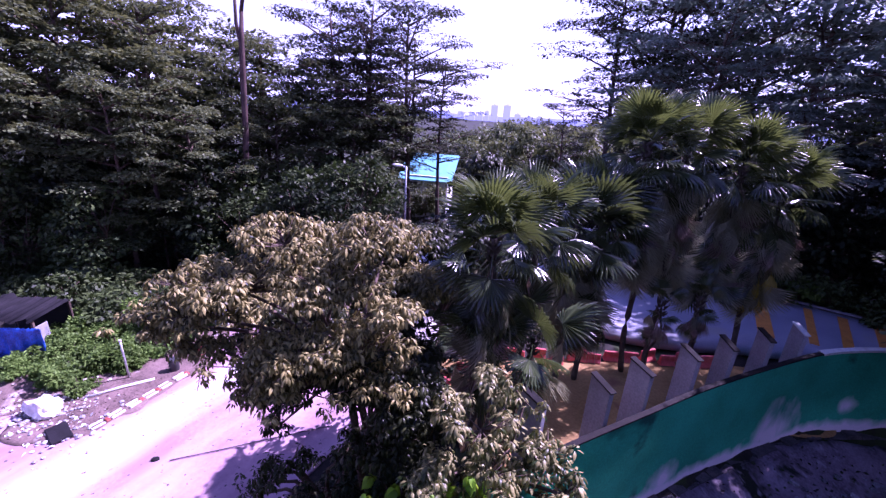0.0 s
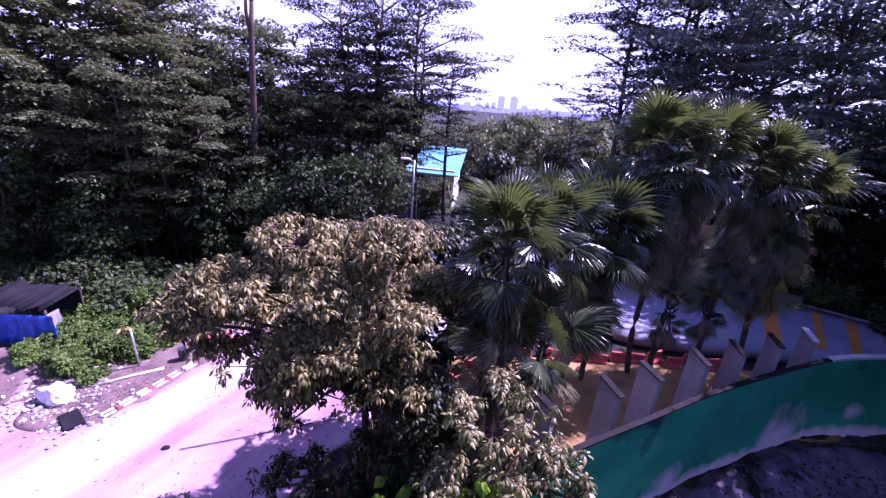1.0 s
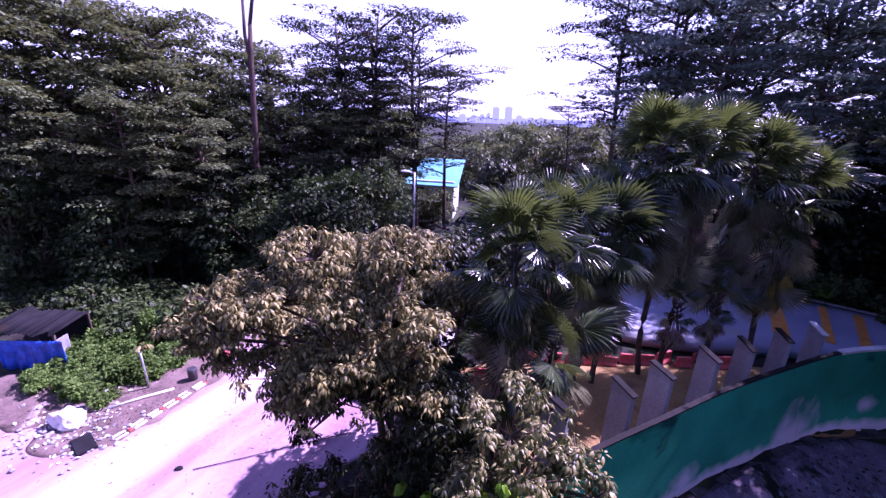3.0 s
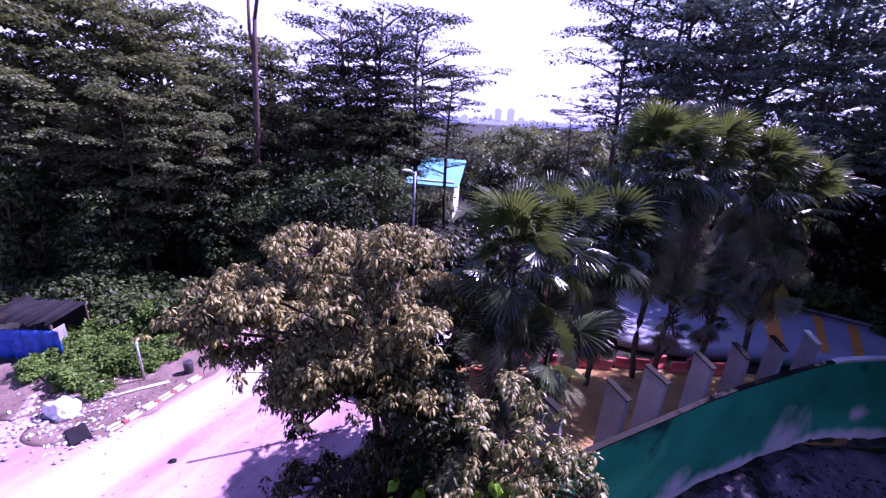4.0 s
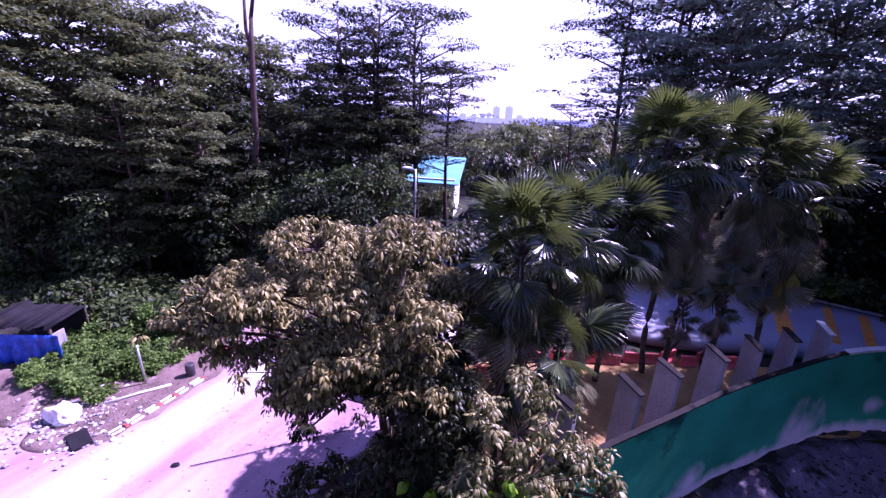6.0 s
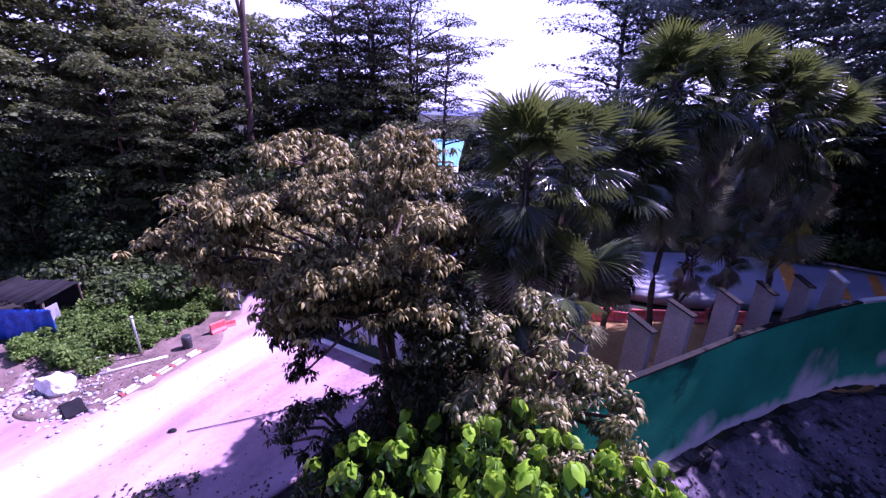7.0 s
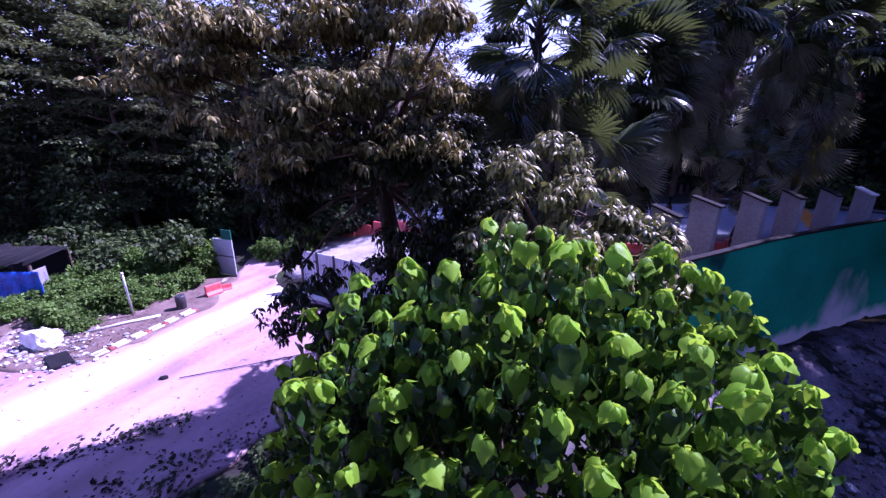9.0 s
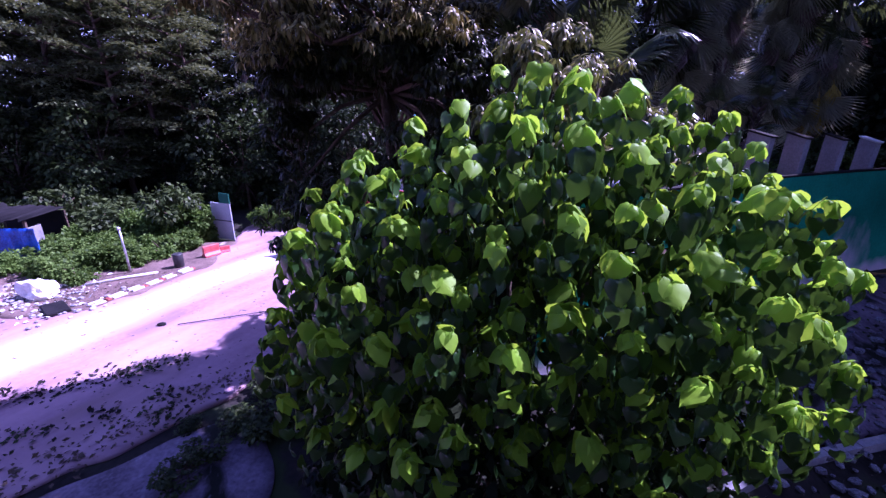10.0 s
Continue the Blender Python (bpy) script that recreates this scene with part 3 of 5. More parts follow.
STRIPS = [((12.0, 19.2), (10.3, 15.4), 0.55), ((13.9, 18.9), (11.9, 15.2), 0.3), ((14.95, 18.3), (12.8, 14.7), 0.34), ((15.96, 17.7), (13.8, 14.3), 0.34), ((16.85, 17.2), (14.7, 13.7), 0.34)]
for a, b, wide in STRIPS:
    tagged(part("road_strip", strip(bmesh.new(), [a, b], wide, 3.5, ROAD_TOP), M["orange"]), "worn orange band painted across the road", "road marking", "road bands", kind="structure")


# ---- green curved wall ----
def green_wall():
    g = tagged(new("wall_green"), "curved green-painted boundary wall, paint flaking to plaster below", "wall", kind="structure")
    bm = strip(bmesh.new(), along(WALL_LINE, 0.25), 0.11, lambda p: 1.0, WALL_TOP - 0.05)
    part("wall_body", bm, M["wall"], g)
    line = along(WALL_LINE, 0.2)
    split = int(len(line) * 0.6)
    part("coping", strip(bmesh.new(), line[:split + 1], 0.14, WALL_TOP - 0.05, WALL_TOP), M["dark_cap"], g, "dirty dark coping")
    part("coping", strip(bmesh.new(), line[split:], 0.2, WALL_TOP - 0.05, WALL_TOP + 0.03), M["coping"], g, "white coping")
    # rough footing course
    rnd = random.Random(5)
    bm = bmesh.new()
    foot = along(WALL_LINE, 0.55)
    for i, (a, b) in enumerate(zip(foot, foot[1:])):
        pa, pb = Vector((*a, 0)), Vector((*b, 0))
        d = (pb - pa).normalized()
        off = Vector((d.y, -d.x, 0)) * 0.2
        strip(bm, [tuple(pa + off + d * 0.02), tuple(pb + off - d * 0.03)], 0.3, 1.1, 1.68 + rnd.uniform(-0.06, 0.06))
    part("footing_stones", bm, M["stone_line"], g, "dark stone footing")
    return g


green_wall()
FACING = [(3.4, 7.5), (5.4, 9.1), (7.8, 10.7), (9.4, 11.7), (11, 12.4), (13.4, 12.9), (13.6, 8.6), (8.4, 7.2), (6.1, 6.1), (4.1, 5.1), (2.6, 4.0), (1.8, 5.4)]
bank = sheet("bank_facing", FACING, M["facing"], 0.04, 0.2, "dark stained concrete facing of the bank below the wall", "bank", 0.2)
drain = tagged(new("drain_edge"), "pale concrete drain edge at the foot of the bank", "kerb", kind="structure")
edge = along(curve_through([(2.6, 4.0), (4.05, 4.9), (6.2, 5.95), (8.4, 7.0), (12.0, 8.4)]), 0.9)
for a, b in zip(edge, edge[1:]):
    part("block", strip(bmesh.new(), [a, (a[0] + (b[0] - a[0]) * 0.97, a[1] + (b[1] - a[1]) * 0.97)], 0.16, lambda p: land(p.x, p.y) - 0.1, lambda p: land(p.x, p.y) + 0.16), M["concrete"], drain)



def stone_mesh(seed):
    """A squat broken stone with flat faces."""
    r = random.Random(seed)
    bm = bmesh.new()
    bmesh.ops.create_icosphere(bm, subdivisions=1, radius=1)
    for v in bm.verts:
        v.co = Vector((v.co.x * r.uniform(0.75, 1.25), v.co.y * r.uniform(0.6, 1.0), max(-0.4, min(0.65, v.co.z)) * r.uniform(0.4, 0.8)))
    me = bpy.data.meshes.new("stone")
    bm.to_mesh(me)
    bm.free()
    me.materials.append(M["stone"])
    return me


def pitching():
    """Loose stones set into the lower bank, thinning out upwards."""
    r = random.Random(41)
    kinds = [stone_mesh(300 + k) for k in range(7)]
    put = []
    while len(put) < 290:
        x, y = r.uniform(3.4, 13.0), r.uniform(4.4, 11.6)
        d = -side_of_edge(x, y)
        if not 1.1 < d < 4.2 or r.random() > 0.12 + 0.45 * (d - 1.1) or any(math.hypot(x - a, y - b) < 0.17 for a, b in put):
            continue
        put.append((x, y))
        o = part("stone", kinds[r.randrange(7)], None, bank)
        size = r.choice((0.05, 0.08, 0.1, 0.13, 0.16))
        o.matrix_world = pose(x, y, land(x, y) + 0.07 + 0.2 * size, r.uniform(-20, 20), r.uniform(-20, 20), r.uniform(0, 360)) @ Matrix.Diagonal((size, size, size, 1))


pitching()

# ---- concrete fins behind the wall ----
def fin_mesh(width, height, thick):
    bm = bmesh.new()
    pts = [(0, 0), (width, 0), (width, height - 0.12), (0, height)]
    lo = [bm.verts.new((x, -thick / 2, z)) for x, z in pts]
    hi = [bm.verts.new((x, thick / 2, z)) for x, z in pts]
    bm.faces.new(lo[::-1])
    bm.faces.new(hi)
    for k in range(4):
        bm.faces.new((lo[k], lo[(k + 1) % 4], hi[(k + 1) % 4], hi[k]))
    bmesh.ops.recalc_face_normals(bm, faces=bm.faces)
    bmesh.ops.bevel(bm, geom=list(bm.edges), offset=0.012, segments=1, affect="EDGES")
    me = bpy.data.meshes.new("slab")
    bm.to_mesh(me)
    bm.free()
    me.materials.append(M["concrete"])
    bm = bmesh.new()
    slope = math.atan2(0.12, width)
    box(bm, (-0.03, -thick / 2 - 0.02, 0), (width + 0.05, thick / 2 + 0.02, 0.045), 0.008)
    bmesh.ops.transform(bm, matrix=Matrix.Translation((0, 0, height - 0.008)) @ Matrix.Rotation(slope, 4, "Y"), verts=bm.verts)
    cap = bpy.data.meshes.new("cap")
    bm.to_mesh(cap)
    bm.free()
    return me, cap


SLAB, CAP = fin_mesh(0.6, 2.4, 0.14)
FIN_AT = [(0.7, 6.05, 6.3, -42), (2.1, 7.6, 5.99, -56), (3.25, 8.28, 6.07, -54), (4.75, 9.6, 6.0, -67), (6.1, 10.65, 5.95, -78), (7.58, 11.72, 5.9, -84), (9.12, 12.86, 5.82, -89)]
FIN_WIDE = 0.6


def behind_wall(x, y, turn):
    """Where a fin must start so that its front edge stays just behind the wall."""
    d = Vector((math.cos(radians(turn)), math.sin(radians(turn))))
    k = 0.0
    while side_of_edge(x + d.x * k, y + d.y * k) > 0.13 and k < 2:
        k += 0.02
    return x + d.x * (k - FIN_WIDE), y + d.y * (k - FIN_WIDE)


for i, (x, y, top, turn) in enumerate(FIN_AT):
    x, y = behind_wall(x, y, turn)
    f = thing("concrete_fin", (x, y, top - 2.4), "grey concrete fin with a sloping cap behind the green wall" if i < 6 else "grey concrete fin with a pale cap", "concrete fin", "fins behind the wall", turn=turn)
    part("slab", SLAB, None, f)
    c = part("cap", CAP.copy(), M["dark_cap"] if i < 6 else M["coping"], f)


# ---- retaining wall of the drive, with its kerb ----
def drive_wall():
    g = tagged(new("wall_drive"), "pale panelled hoarding wall beside the drive, in shade", "wall", kind="structure")
    a, b = Vector((-10.2, 15.0)), Vector((-4.5, 12.95))
    n = 6
    d = (b - a) / n
    for k in range(n):
        p, q = a + d * k, a + d * (k + 0.985)
        sheet_panel = part("panel", strip(bmesh.new(), [tuple(p), tuple(q)], 0.06, -0.1, 1.95 + 0.03 * (k % 2)), M["hoarding"], g)
        out = Vector((d.y, -d.x)).normalized() * 0.035
        for j in range(1, 5):
            c = p.lerp(q, j / 5) + out
            part("rib", box(bmesh.new(), (c.x - 0.018, c.y - 0.012, -0.05), (c.x + 0.018, c.y + 0.012, 1.9), 0.004), M["hoarding"], sheet_panel)
    for k in range(n + 1):
        p = a + d * k
        part("post", box(bmesh.new(), (p.x - 0.05, p.y - 0.09, -0.1), (p.x + 0.05, p.y + 0.01, 2.02), 0.008), M["post"], g)
    off = Vector((d.y, -d.x)).normalized() * 0.6
    part("kerb", strip(bmesh.new(), [tuple(a + off), tuple(b + off)], 0.16, -0.1, 0.2), M["white"], g, "white-painted kerb")
    return g


drive_wall()


# ---- trees ----
def spray(rng, centre, radius, thickness, count, size, droop=0.3):
    """Leaf places in a shallow pillow of foliage, convex above and ragged below."""
    ang, r = rng.uniform(0, 2 * np.pi, count), np.sqrt(rng.uniform(0.02, 1, count)) * rng.uniform(0.75, 1.1, count)
    stretch, turn = rng.uniform(0.6, 1.0), rng.uniform(0, np.pi)
    x, y = np.cos(ang) * r * radius, np.sin(ang) * r * radius * stretch
    lift = droop * radius * (1 - r * r) - np.abs(rng.normal(0, thickness, count))
    P = np.stack([x * np.cos(turn) - y * np.sin(turn), x * np.sin(turn) + y * np.cos(turn), lift], axis=1) + centre
    out = P - centre
    ahead = out / radius + rng.normal(0, 0.6, (count, 3)) * (1, 1, 0.4) - (0, 0, 0.25)
    up = np.stack([rng.normal(0, 0.35, count), rng.normal(0, 0.35, count), np.ones(count)], axis=1) + out * 0.3 / radius
    return P, ahead, up, size * rng.uniform(0.6, 1.4, count)


def clump(rng, centre, radii, count, size, shell=0.55, droop=-0.5):
    """Leaf places in the outer part of a rounded clump."""
    d = rng.normal(0, 1, (count, 3))
    d /= np.linalg.norm(d, axis=1, keepdims=True)
    P = d * (shell + (1 - shell) * rng.uniform(0, 1, (count, 1)) ** 0.6) * np.array(radii) + centre
    ahead = d + rng.normal(0, 0.45, (count, 3)) + (0, 0, droop)
    up = rng.normal(0, 0.4, (count, 3)) + (0, 0, 1.0) + d * 0.4
    return P, ahead, up, size * rng.uniform(0.6, 1.4, count)


def leaf_mesh(name, groups, template, material):
    P, A, U, S = (np.concatenate([g[k] for g in groups]) for k in range(4))
    V, F = scatter(*template, frames_from(A, U), P, S)
    return np_mesh(name, V, F, material)


def layered_tree(seed, height, spread, start, layers, per, leaf, material, bark, lean=0.4):
    """A tall tree with tiers of flat feathery sprays on rising limbs."""
    rnd, rng = random.Random(seed), np.random.default_rng(seed)
    bm, groups = bmesh.new(), []
    bend = [Vector((lean * math.sin(z * 2.1 + seed) * (z ** 1.3), lean * math.cos(z * 1.7 + seed) * (z ** 1.3), z * height)) for z in [i / 8 for i in range(9)]]
    tube(bm, bend, [height * 0.0125 * (1.25 - i / 8) + 0.02 for i in range(9)], 7)
    for k in range(layers):
        t = start + (1 - start) * (k + rnd.random() * 0.6) / layers
        root = bend[min(7, int(t * 8))].lerp(bend[min(8, int(t * 8) + 1)], t * 8 - int(t * 8))
        ang = k * 2.4 + rnd.uniform(-0.5, 0.5)
        reach = spread * (0.35 + 0.75 * math.sin(math.pi * min(1, (1 - t) / (1 - start) * 0.8 + 0.2))) * rnd.uniform(0.7, 1.15)
        rise = reach * rnd.uniform(0.12, 0.35)
        tip = root + Vector((math.cos(ang) * reach, math.sin(ang) * reach, rise))
        mid = root.lerp(tip, 0.5) + Vector((0, 0, rise * 0.25))
        tube(bm, [root, mid, tip], [0.05 + 0.004 * height, 0.05, 0.015], 5)
        for s in range(3):
            c = root.lerp(tip, 0.45 + 0.3 * s) + Vector((rnd.uniform(-0.5, 0.5), rnd.uniform(-0.5, 0.5), rnd.uniform(-0.05, 0.35)))
            groups.append(spray(rng, np.array(c), spread * rnd.uniform(0.22, 0.4), 0.1, per, leaf))
    top = np.array(bend[-1])
    for s in range(3):
        groups.append(spray(rng, top + rng.normal(0, spread * 0.15, 3), spread * 0.35, 0.15, per, leaf))
    trunk = bpy.data.meshes.new("trunk")
    bm.to_mesh(trunk)
    bm.free()
    trunk.materials.append(bark)
    return trunk, leaf_mesh("crown", groups, SMALL_LEAF, material)


def umbrella_tree(seed, height, spread, limbs, per, leaf, material, bark, lean=0.5):
    """A tall open tree: a pale trunk forking into rising limbs that carry thin flat plates of leaves."""
    rnd, rng = random.Random(seed), np.random.default_rng(seed)
    bm, groups = bmesh.new(), []
    bend = [Vector((lean * math.sin(z * 2.1 + seed) * z, lean * math.cos(z * 1.7 + seed) * z, z * height)) for z in [i / 8 for i in range(9)]]
    tube(bm, bend, [height * 0.011 * (1.2 - i / 8) + 0.02 for i in range(9)], 7)
    for k in range(limbs):
        t = 0.36 + 0.6 * (k + rnd.random() * 0.7) / limbs
        root = bend[min(7, int(t * 8))].lerp(bend[min(8, int(t * 8) + 1)], t * 8 - int(t * 8))
        ang = k * 2.4 + rnd.uniform(-0.6, 0.6)
        reach = spread * rnd.uniform(0.55, 1.0) * (1.15 - 0.6 * max(0, t - 0.6))
        rise = reach * rnd.uniform(0.2, 0.5)
        tip = root + Vector((math.cos(ang) * reach, math.sin(ang) * reach, rise))
        mid = root.lerp(tip, 0.55) + Vector((0, 0, rise * 0.12))
        tube(bm, [root, mid, tip], [0.045 + 0.003 * height, 0.045, 0.015], 5)
        for f in range(5):
            c = mid.lerp(tip, 0.3 * f - 0.25) + Vector((rnd.gauss(0, 0.16), rnd.gauss(0, 0.16), rnd.uniform(-0.06, 0.1))) * spread
            tube(bm, [mid, mid.lerp(c, 0.6) - Vector((0, 0, 0.1)), c], [0.03, 0.02, 0.008], 4)
            groups.append(spray(rng, np.array(c), spread * rnd.uniform(0.22, 0.4), 0.05, per, leaf, 0.14))
    trunk = bpy.data.meshes.new("trunk")
    bm.to_mesh(trunk)
    bm.free()
    trunk.materials.append(bark)
    return trunk, leaf_mesh("crown", groups, SMALL_LEAF, material)


def round_tree(seed, height, spread, clumps, per, leaf, material, bark, low=0.25, template=SMALL_LEAF):
    """A bushy tree: a forked stem and an uneven crown of leaf clumps."""
    rnd, rng = random.Random(seed), np.random.default_rng(seed)
    bm, groups = bmesh.new(), []
    tube(bm, [(0, 0, -0.3), (0.05, 0.03, height * 0.25), (0.1, -0.1, height * 0.5), (0.05, 0, height * 0.8)], [height * 0.02, height * 0.016, height * 0.012, 0.02], 6)
    for k in range(clumps):
        z = height * (low + (0.95 - low) * rnd.random())
        wide = spread * (0.45 + 0.6 * math.sin(math.pi * min(1, max(0.08, (z / height - low + 0.12) / (1.12 - low))))) * rnd.uniform(0.4, 1.0)
        ang = rnd.uniform(0, 2 * math.pi)
        c = Vector((math.cos(ang) * wide, math.sin(ang) * wide, z))
        tube(bm, [(0.05, 0, height * 0.3 + z * 0.2), (c.x * 0.5, c.y * 0.5, z * 0.8), c], [0.05, 0.035, 0.012], 4)
        r = spread * rnd.uniform(0.22, 0.42)
        groups.append(clump(rng, np.array(c), (r, r, r * 0.65), per, leaf))
    trunk = bpy.data.meshes.new("trunk")
    bm.to_mesh(trunk)
    bm.free()
    trunk.materials.append(bark)
    return trunk, leaf_mesh("crown", groups, template, material)


def plant(name, meshes, at, label, category, group="", turn=0.0, size=1.0, tall=1.0):
    ob = tagged(new(name), label, category, group)
    ob.matrix_world = pose(*at, 0, 0, turn) @ Matrix.Diagonal((size, size, size * tall, 1))
    part("trunk", meshes[0], None, ob)
    part("crown", meshes[1], None, ob)
    return ob


TALL = [layered_tree(11 + k, 17, 4.6, 0.18, 28, 190, 0.28, M["forest"], M["bark"]) for k in range(3)]
BACK = [layered_tree(14 + k, 17, 4.8, 0.2, 26, 100, 0.38, M["forest"], M["bark"]) for k in range(2)]
FEATHER = [umbrella_tree(31 + k, 19, 5.2, 18, 95, 0.24, M["feather"], M["pale_bark"], 0.8) for k in range(3)]
ROADSIDE = [umbrella_tree(131 + k, 17, 5.4, 20, 85, 0.3, M["road_leaf"], M["bark"], 0.6) for k in range(3)]
FAR = [round_tree(61 + k, 8, 3.2, 26, 60, 0.5, M["forest"], M["bark"], 0.1) for k in range(2)]
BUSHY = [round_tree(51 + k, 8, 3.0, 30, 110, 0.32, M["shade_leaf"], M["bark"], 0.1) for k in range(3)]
LEAFY = [round_tree(75 + k, 2.4, 1.6, 15, 110, 0.26, M["hedge"], M["bark"], 0.1) for k in range(2)]
LOW = [round_tree(71 + k, 2.2, 1.4, 15, 110, 0.29, M["weed"], M["bark"], 0.12) for k in range(2)]

HEDGE = [round_tree(65 + k, 8, 3.0, 34, 110, 0.29, M["hedge"], M["bark"], 0.08) for k in range(2)]
rnd = random.Random(3)
FOREST_AT = [(-33, 19, 1.05), (-36, 25, 1.02), (-30, 23, 1.0), (-27, 26, 1.0), (-24.8, 23.5, 0.8), (-31, 30, 0.95), (-25.5, 30, 0.8), (-22.6, 27, 0.68), (-29, 35, 0.9), (-23.5, 34, 0.95),
             (-18.5, 28, 0.68), (-16, 31, 0.68), (-13, 30, 0.64), (-10.5, 32, 0.64), (-19, 36, 0.86), (-14, 38, 0.74), (-24, 20, 0.7), (-20.5, 22, 0.62), (-34, 34, 1.05), (-40, 30, 1.15), (-38, 20, 1.15), (-28, 20, 0.75), (-21, 31, 0.86), (-33, 27, 1.02)]
for x, y, s in FOREST_AT:
    plant("forest_tree", rnd.choice(TALL if y < 28.5 else BACK), (x, y, land(x, y) - 0.1), "tall dark-leaved forest tree with layered boughs", "tree", "forest behind the drive", rnd.uniform(0, 360), s)
for x, y, s in [(-15.5, 34, 0.98), (-12.2, 33, 1.0), (-9.2, 33.5, 0.96), (-7.0, 36, 0.76), (-18, 38, 0.95), (-13.5, 36, 0.92), (-10.5, 37, 0.9)]:
    plant("feathery_tree", rnd.choice(FEATHER), (x, y, land(x, y) - 0.1), "slender pale-trunked tree with thin feathery tiers", "tree", "feathery trees", rnd.uniform(0, 360), s)
for k in range(34):
    x = -34 + 24 * (k / 33) + rnd.uniform(-0.8, 0.8)
    y = 17.5 + 0.28 * (x + 34) + rnd.uniform(-1.5, 2.5) + (2.5 if k % 3 == 0 else 0)
    if y < 19.5 and x > -19:
        y = 20 + rnd.uniform(0, 3)
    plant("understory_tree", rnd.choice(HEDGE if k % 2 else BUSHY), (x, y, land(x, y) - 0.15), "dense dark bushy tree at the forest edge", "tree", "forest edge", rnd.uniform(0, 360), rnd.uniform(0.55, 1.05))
RIGHT_AT = [(7.6, 37, 1.0), (9.5, 35, 1.12), (13, 31, 1.15), (12, 37, 1.2), (17, 28, 1.15), (20, 24, 1.1), (16, 34, 1.25), (23, 29, 1.25), (25, 22, 1.2), (4.2, 41, 0.5), (29, 18, 1.15), (20, 19.5, 0.75), (14.5, 23.5, 0.66), (17.5, 23.0, 0.6), (10.5, 28, 0.8), (23, 18, 0.9)]
for x, y, s in RIGHT_AT:
    plant("forest_tree", rnd.choice(FEATHER if x < 10 and y > 33 else ROADSIDE), (x, y, land(x, y) - 0.1), "tall tree over the road with flat tiers, bluish haze put into its leaves", "tree", "trees over the road", rnd.uniform(0, 360), s)
for k in range(20):
    x = 4 + 24 * k / 19 + rnd.uniform(-0.5, 0.5)
    y = 27 - 0.36 * (x - 4) + rnd.uniform(-0.5, 2)
    plant("understory_tree", rnd.choice(BUSHY), (x, y, land(x, y) - 0.15), "dark bushy tree along the far side of the road", "tree", "bushes beyond the road", rnd.uniform(0, 360), rnd.uniform(0.55, 1.0))
for k in range(11):
    x, y = 11.2 + 0.95 * k, 21.1 - 0.42 * k
    plant("roadside_shrub", LEAFY[k % 2] if k % 3 else LOW[k % 2], (x, y, land(x, y) - 0.1), "leafy green shrub along the far kerb of the road", "bush", "shrubs along the road", k * 83, 0.62 + 0.1 * (k % 3))
for x, y, size in [(21, 33, 1.5), (24, 30, 1.5), (27, 27, 1.5), (30, 24, 1.5), (25, 25, 1.2), (28, 20, 1.3)]:
    plant("understory_tree", HEDGE[x % 2], (x, y, land(x, y) - 0.15), "dark leafy tree filling the wood beyond the road", "tree", "bushes beyond the road", x * 31, size)
for k in range(60):
    x, y = -16 + 1.5 * (k % 26) + rnd.uniform(-0.6, 0.6), 52 + 14 * (k // 26) + rnd.uniform(-4, 22) + 0.3 * abs(k % 26 - 13)
    plant("understory_tree", rnd.choice(FAR), (x, y, land(x, y) - 0.3), "distant hazy green roadside tree", "tree", "distant trees", rnd.uniform(0, 360), rnd.uniform(0.75, 1.1))
# Trees added out of view on the right to keep sun off the bank.
for x, y, s in [(16.5, 8.8, 0.95), (18.5, 12.2, 1.0), (15.5, 4.5, 0.8), (21, 15.5, 1.0), (14.2, 11.2, 0.78)]:
    plant("forest_tree", rnd.choice(TALL), (x, y, land(x, y) - 0.1), "unseen tall tree added to shade the bank below the wall", "tree", "trees over the bank", rnd.uniform(0, 360), s)
# Bushes added to darken the slope, with shade in their leaf colour.
for x, y, s in [(-2.3, 2.6, 0.36), (-3.0, 3.9, 0.36), (-1.3, 1.9, 0.45), (0.3, 2.0, 0.36), (0.9, 2.9, 0.36), (-4.0, 5.2, 0.36), (-4.0, 8.0, 0.26), (-3.3, 7.4, 0.3), (-4.5, 6.9, 0.22), (-3.0, 9.0, 0.34), (-2.3, 6.1, 0.34), (-3.6, 6.2, 0.26)]:
    plant("undergrowth_bush", rnd.choice(BUSHY), (x, y, land(x, y) - 0.1), "undergrowth bush below the broad-leaved one, shade put into its dark leaves", "bush", "undergrowth on the slope", rnd.uniform(0, 360), s)
# Unseen trees added behind the camera to cut the sky's fill light.
for k, (x, y, s) in enumerate([(-26, -13, 1.0), (-19, -15, 1.1), (-12.5, -14, 1.05), (-7, -11.5, 1.0), (-1.5, -10.5, 1.05), (4, -10, 1.0), (9.5, -8.5, 1.05), (14, -5.5, 0.95), (19, -2, 1.1), (7, -15, 1.15), (-4, -16, 1.15), (24, 4, 1.1)]):
    plant("forest_tree", BACK[k % 2], (x, y, land(x, y) - 0.1), "unseen tall dark-leaved tree added at the near end to block sky light", "tree", "trees behind the slope", k * 77, s)
for k, (x, y, s) in enumerate([(-22, -14, 1.0), (-15, -15, 0.9), (-9, -13, 0.9), (-3.5, -11, 0.95), (2, -11, 0.9), (7, -9.5, 0.95), (12, -8, 0.9), (17, -4, 0.9)]):
    plant("understory_tree", FAR[k % 2], (x, y, land(x, y) - 0.15), "unseen bushy tree added under the tall ones behind the slope", "tree", "bushes behind the slope", k * 61, s)
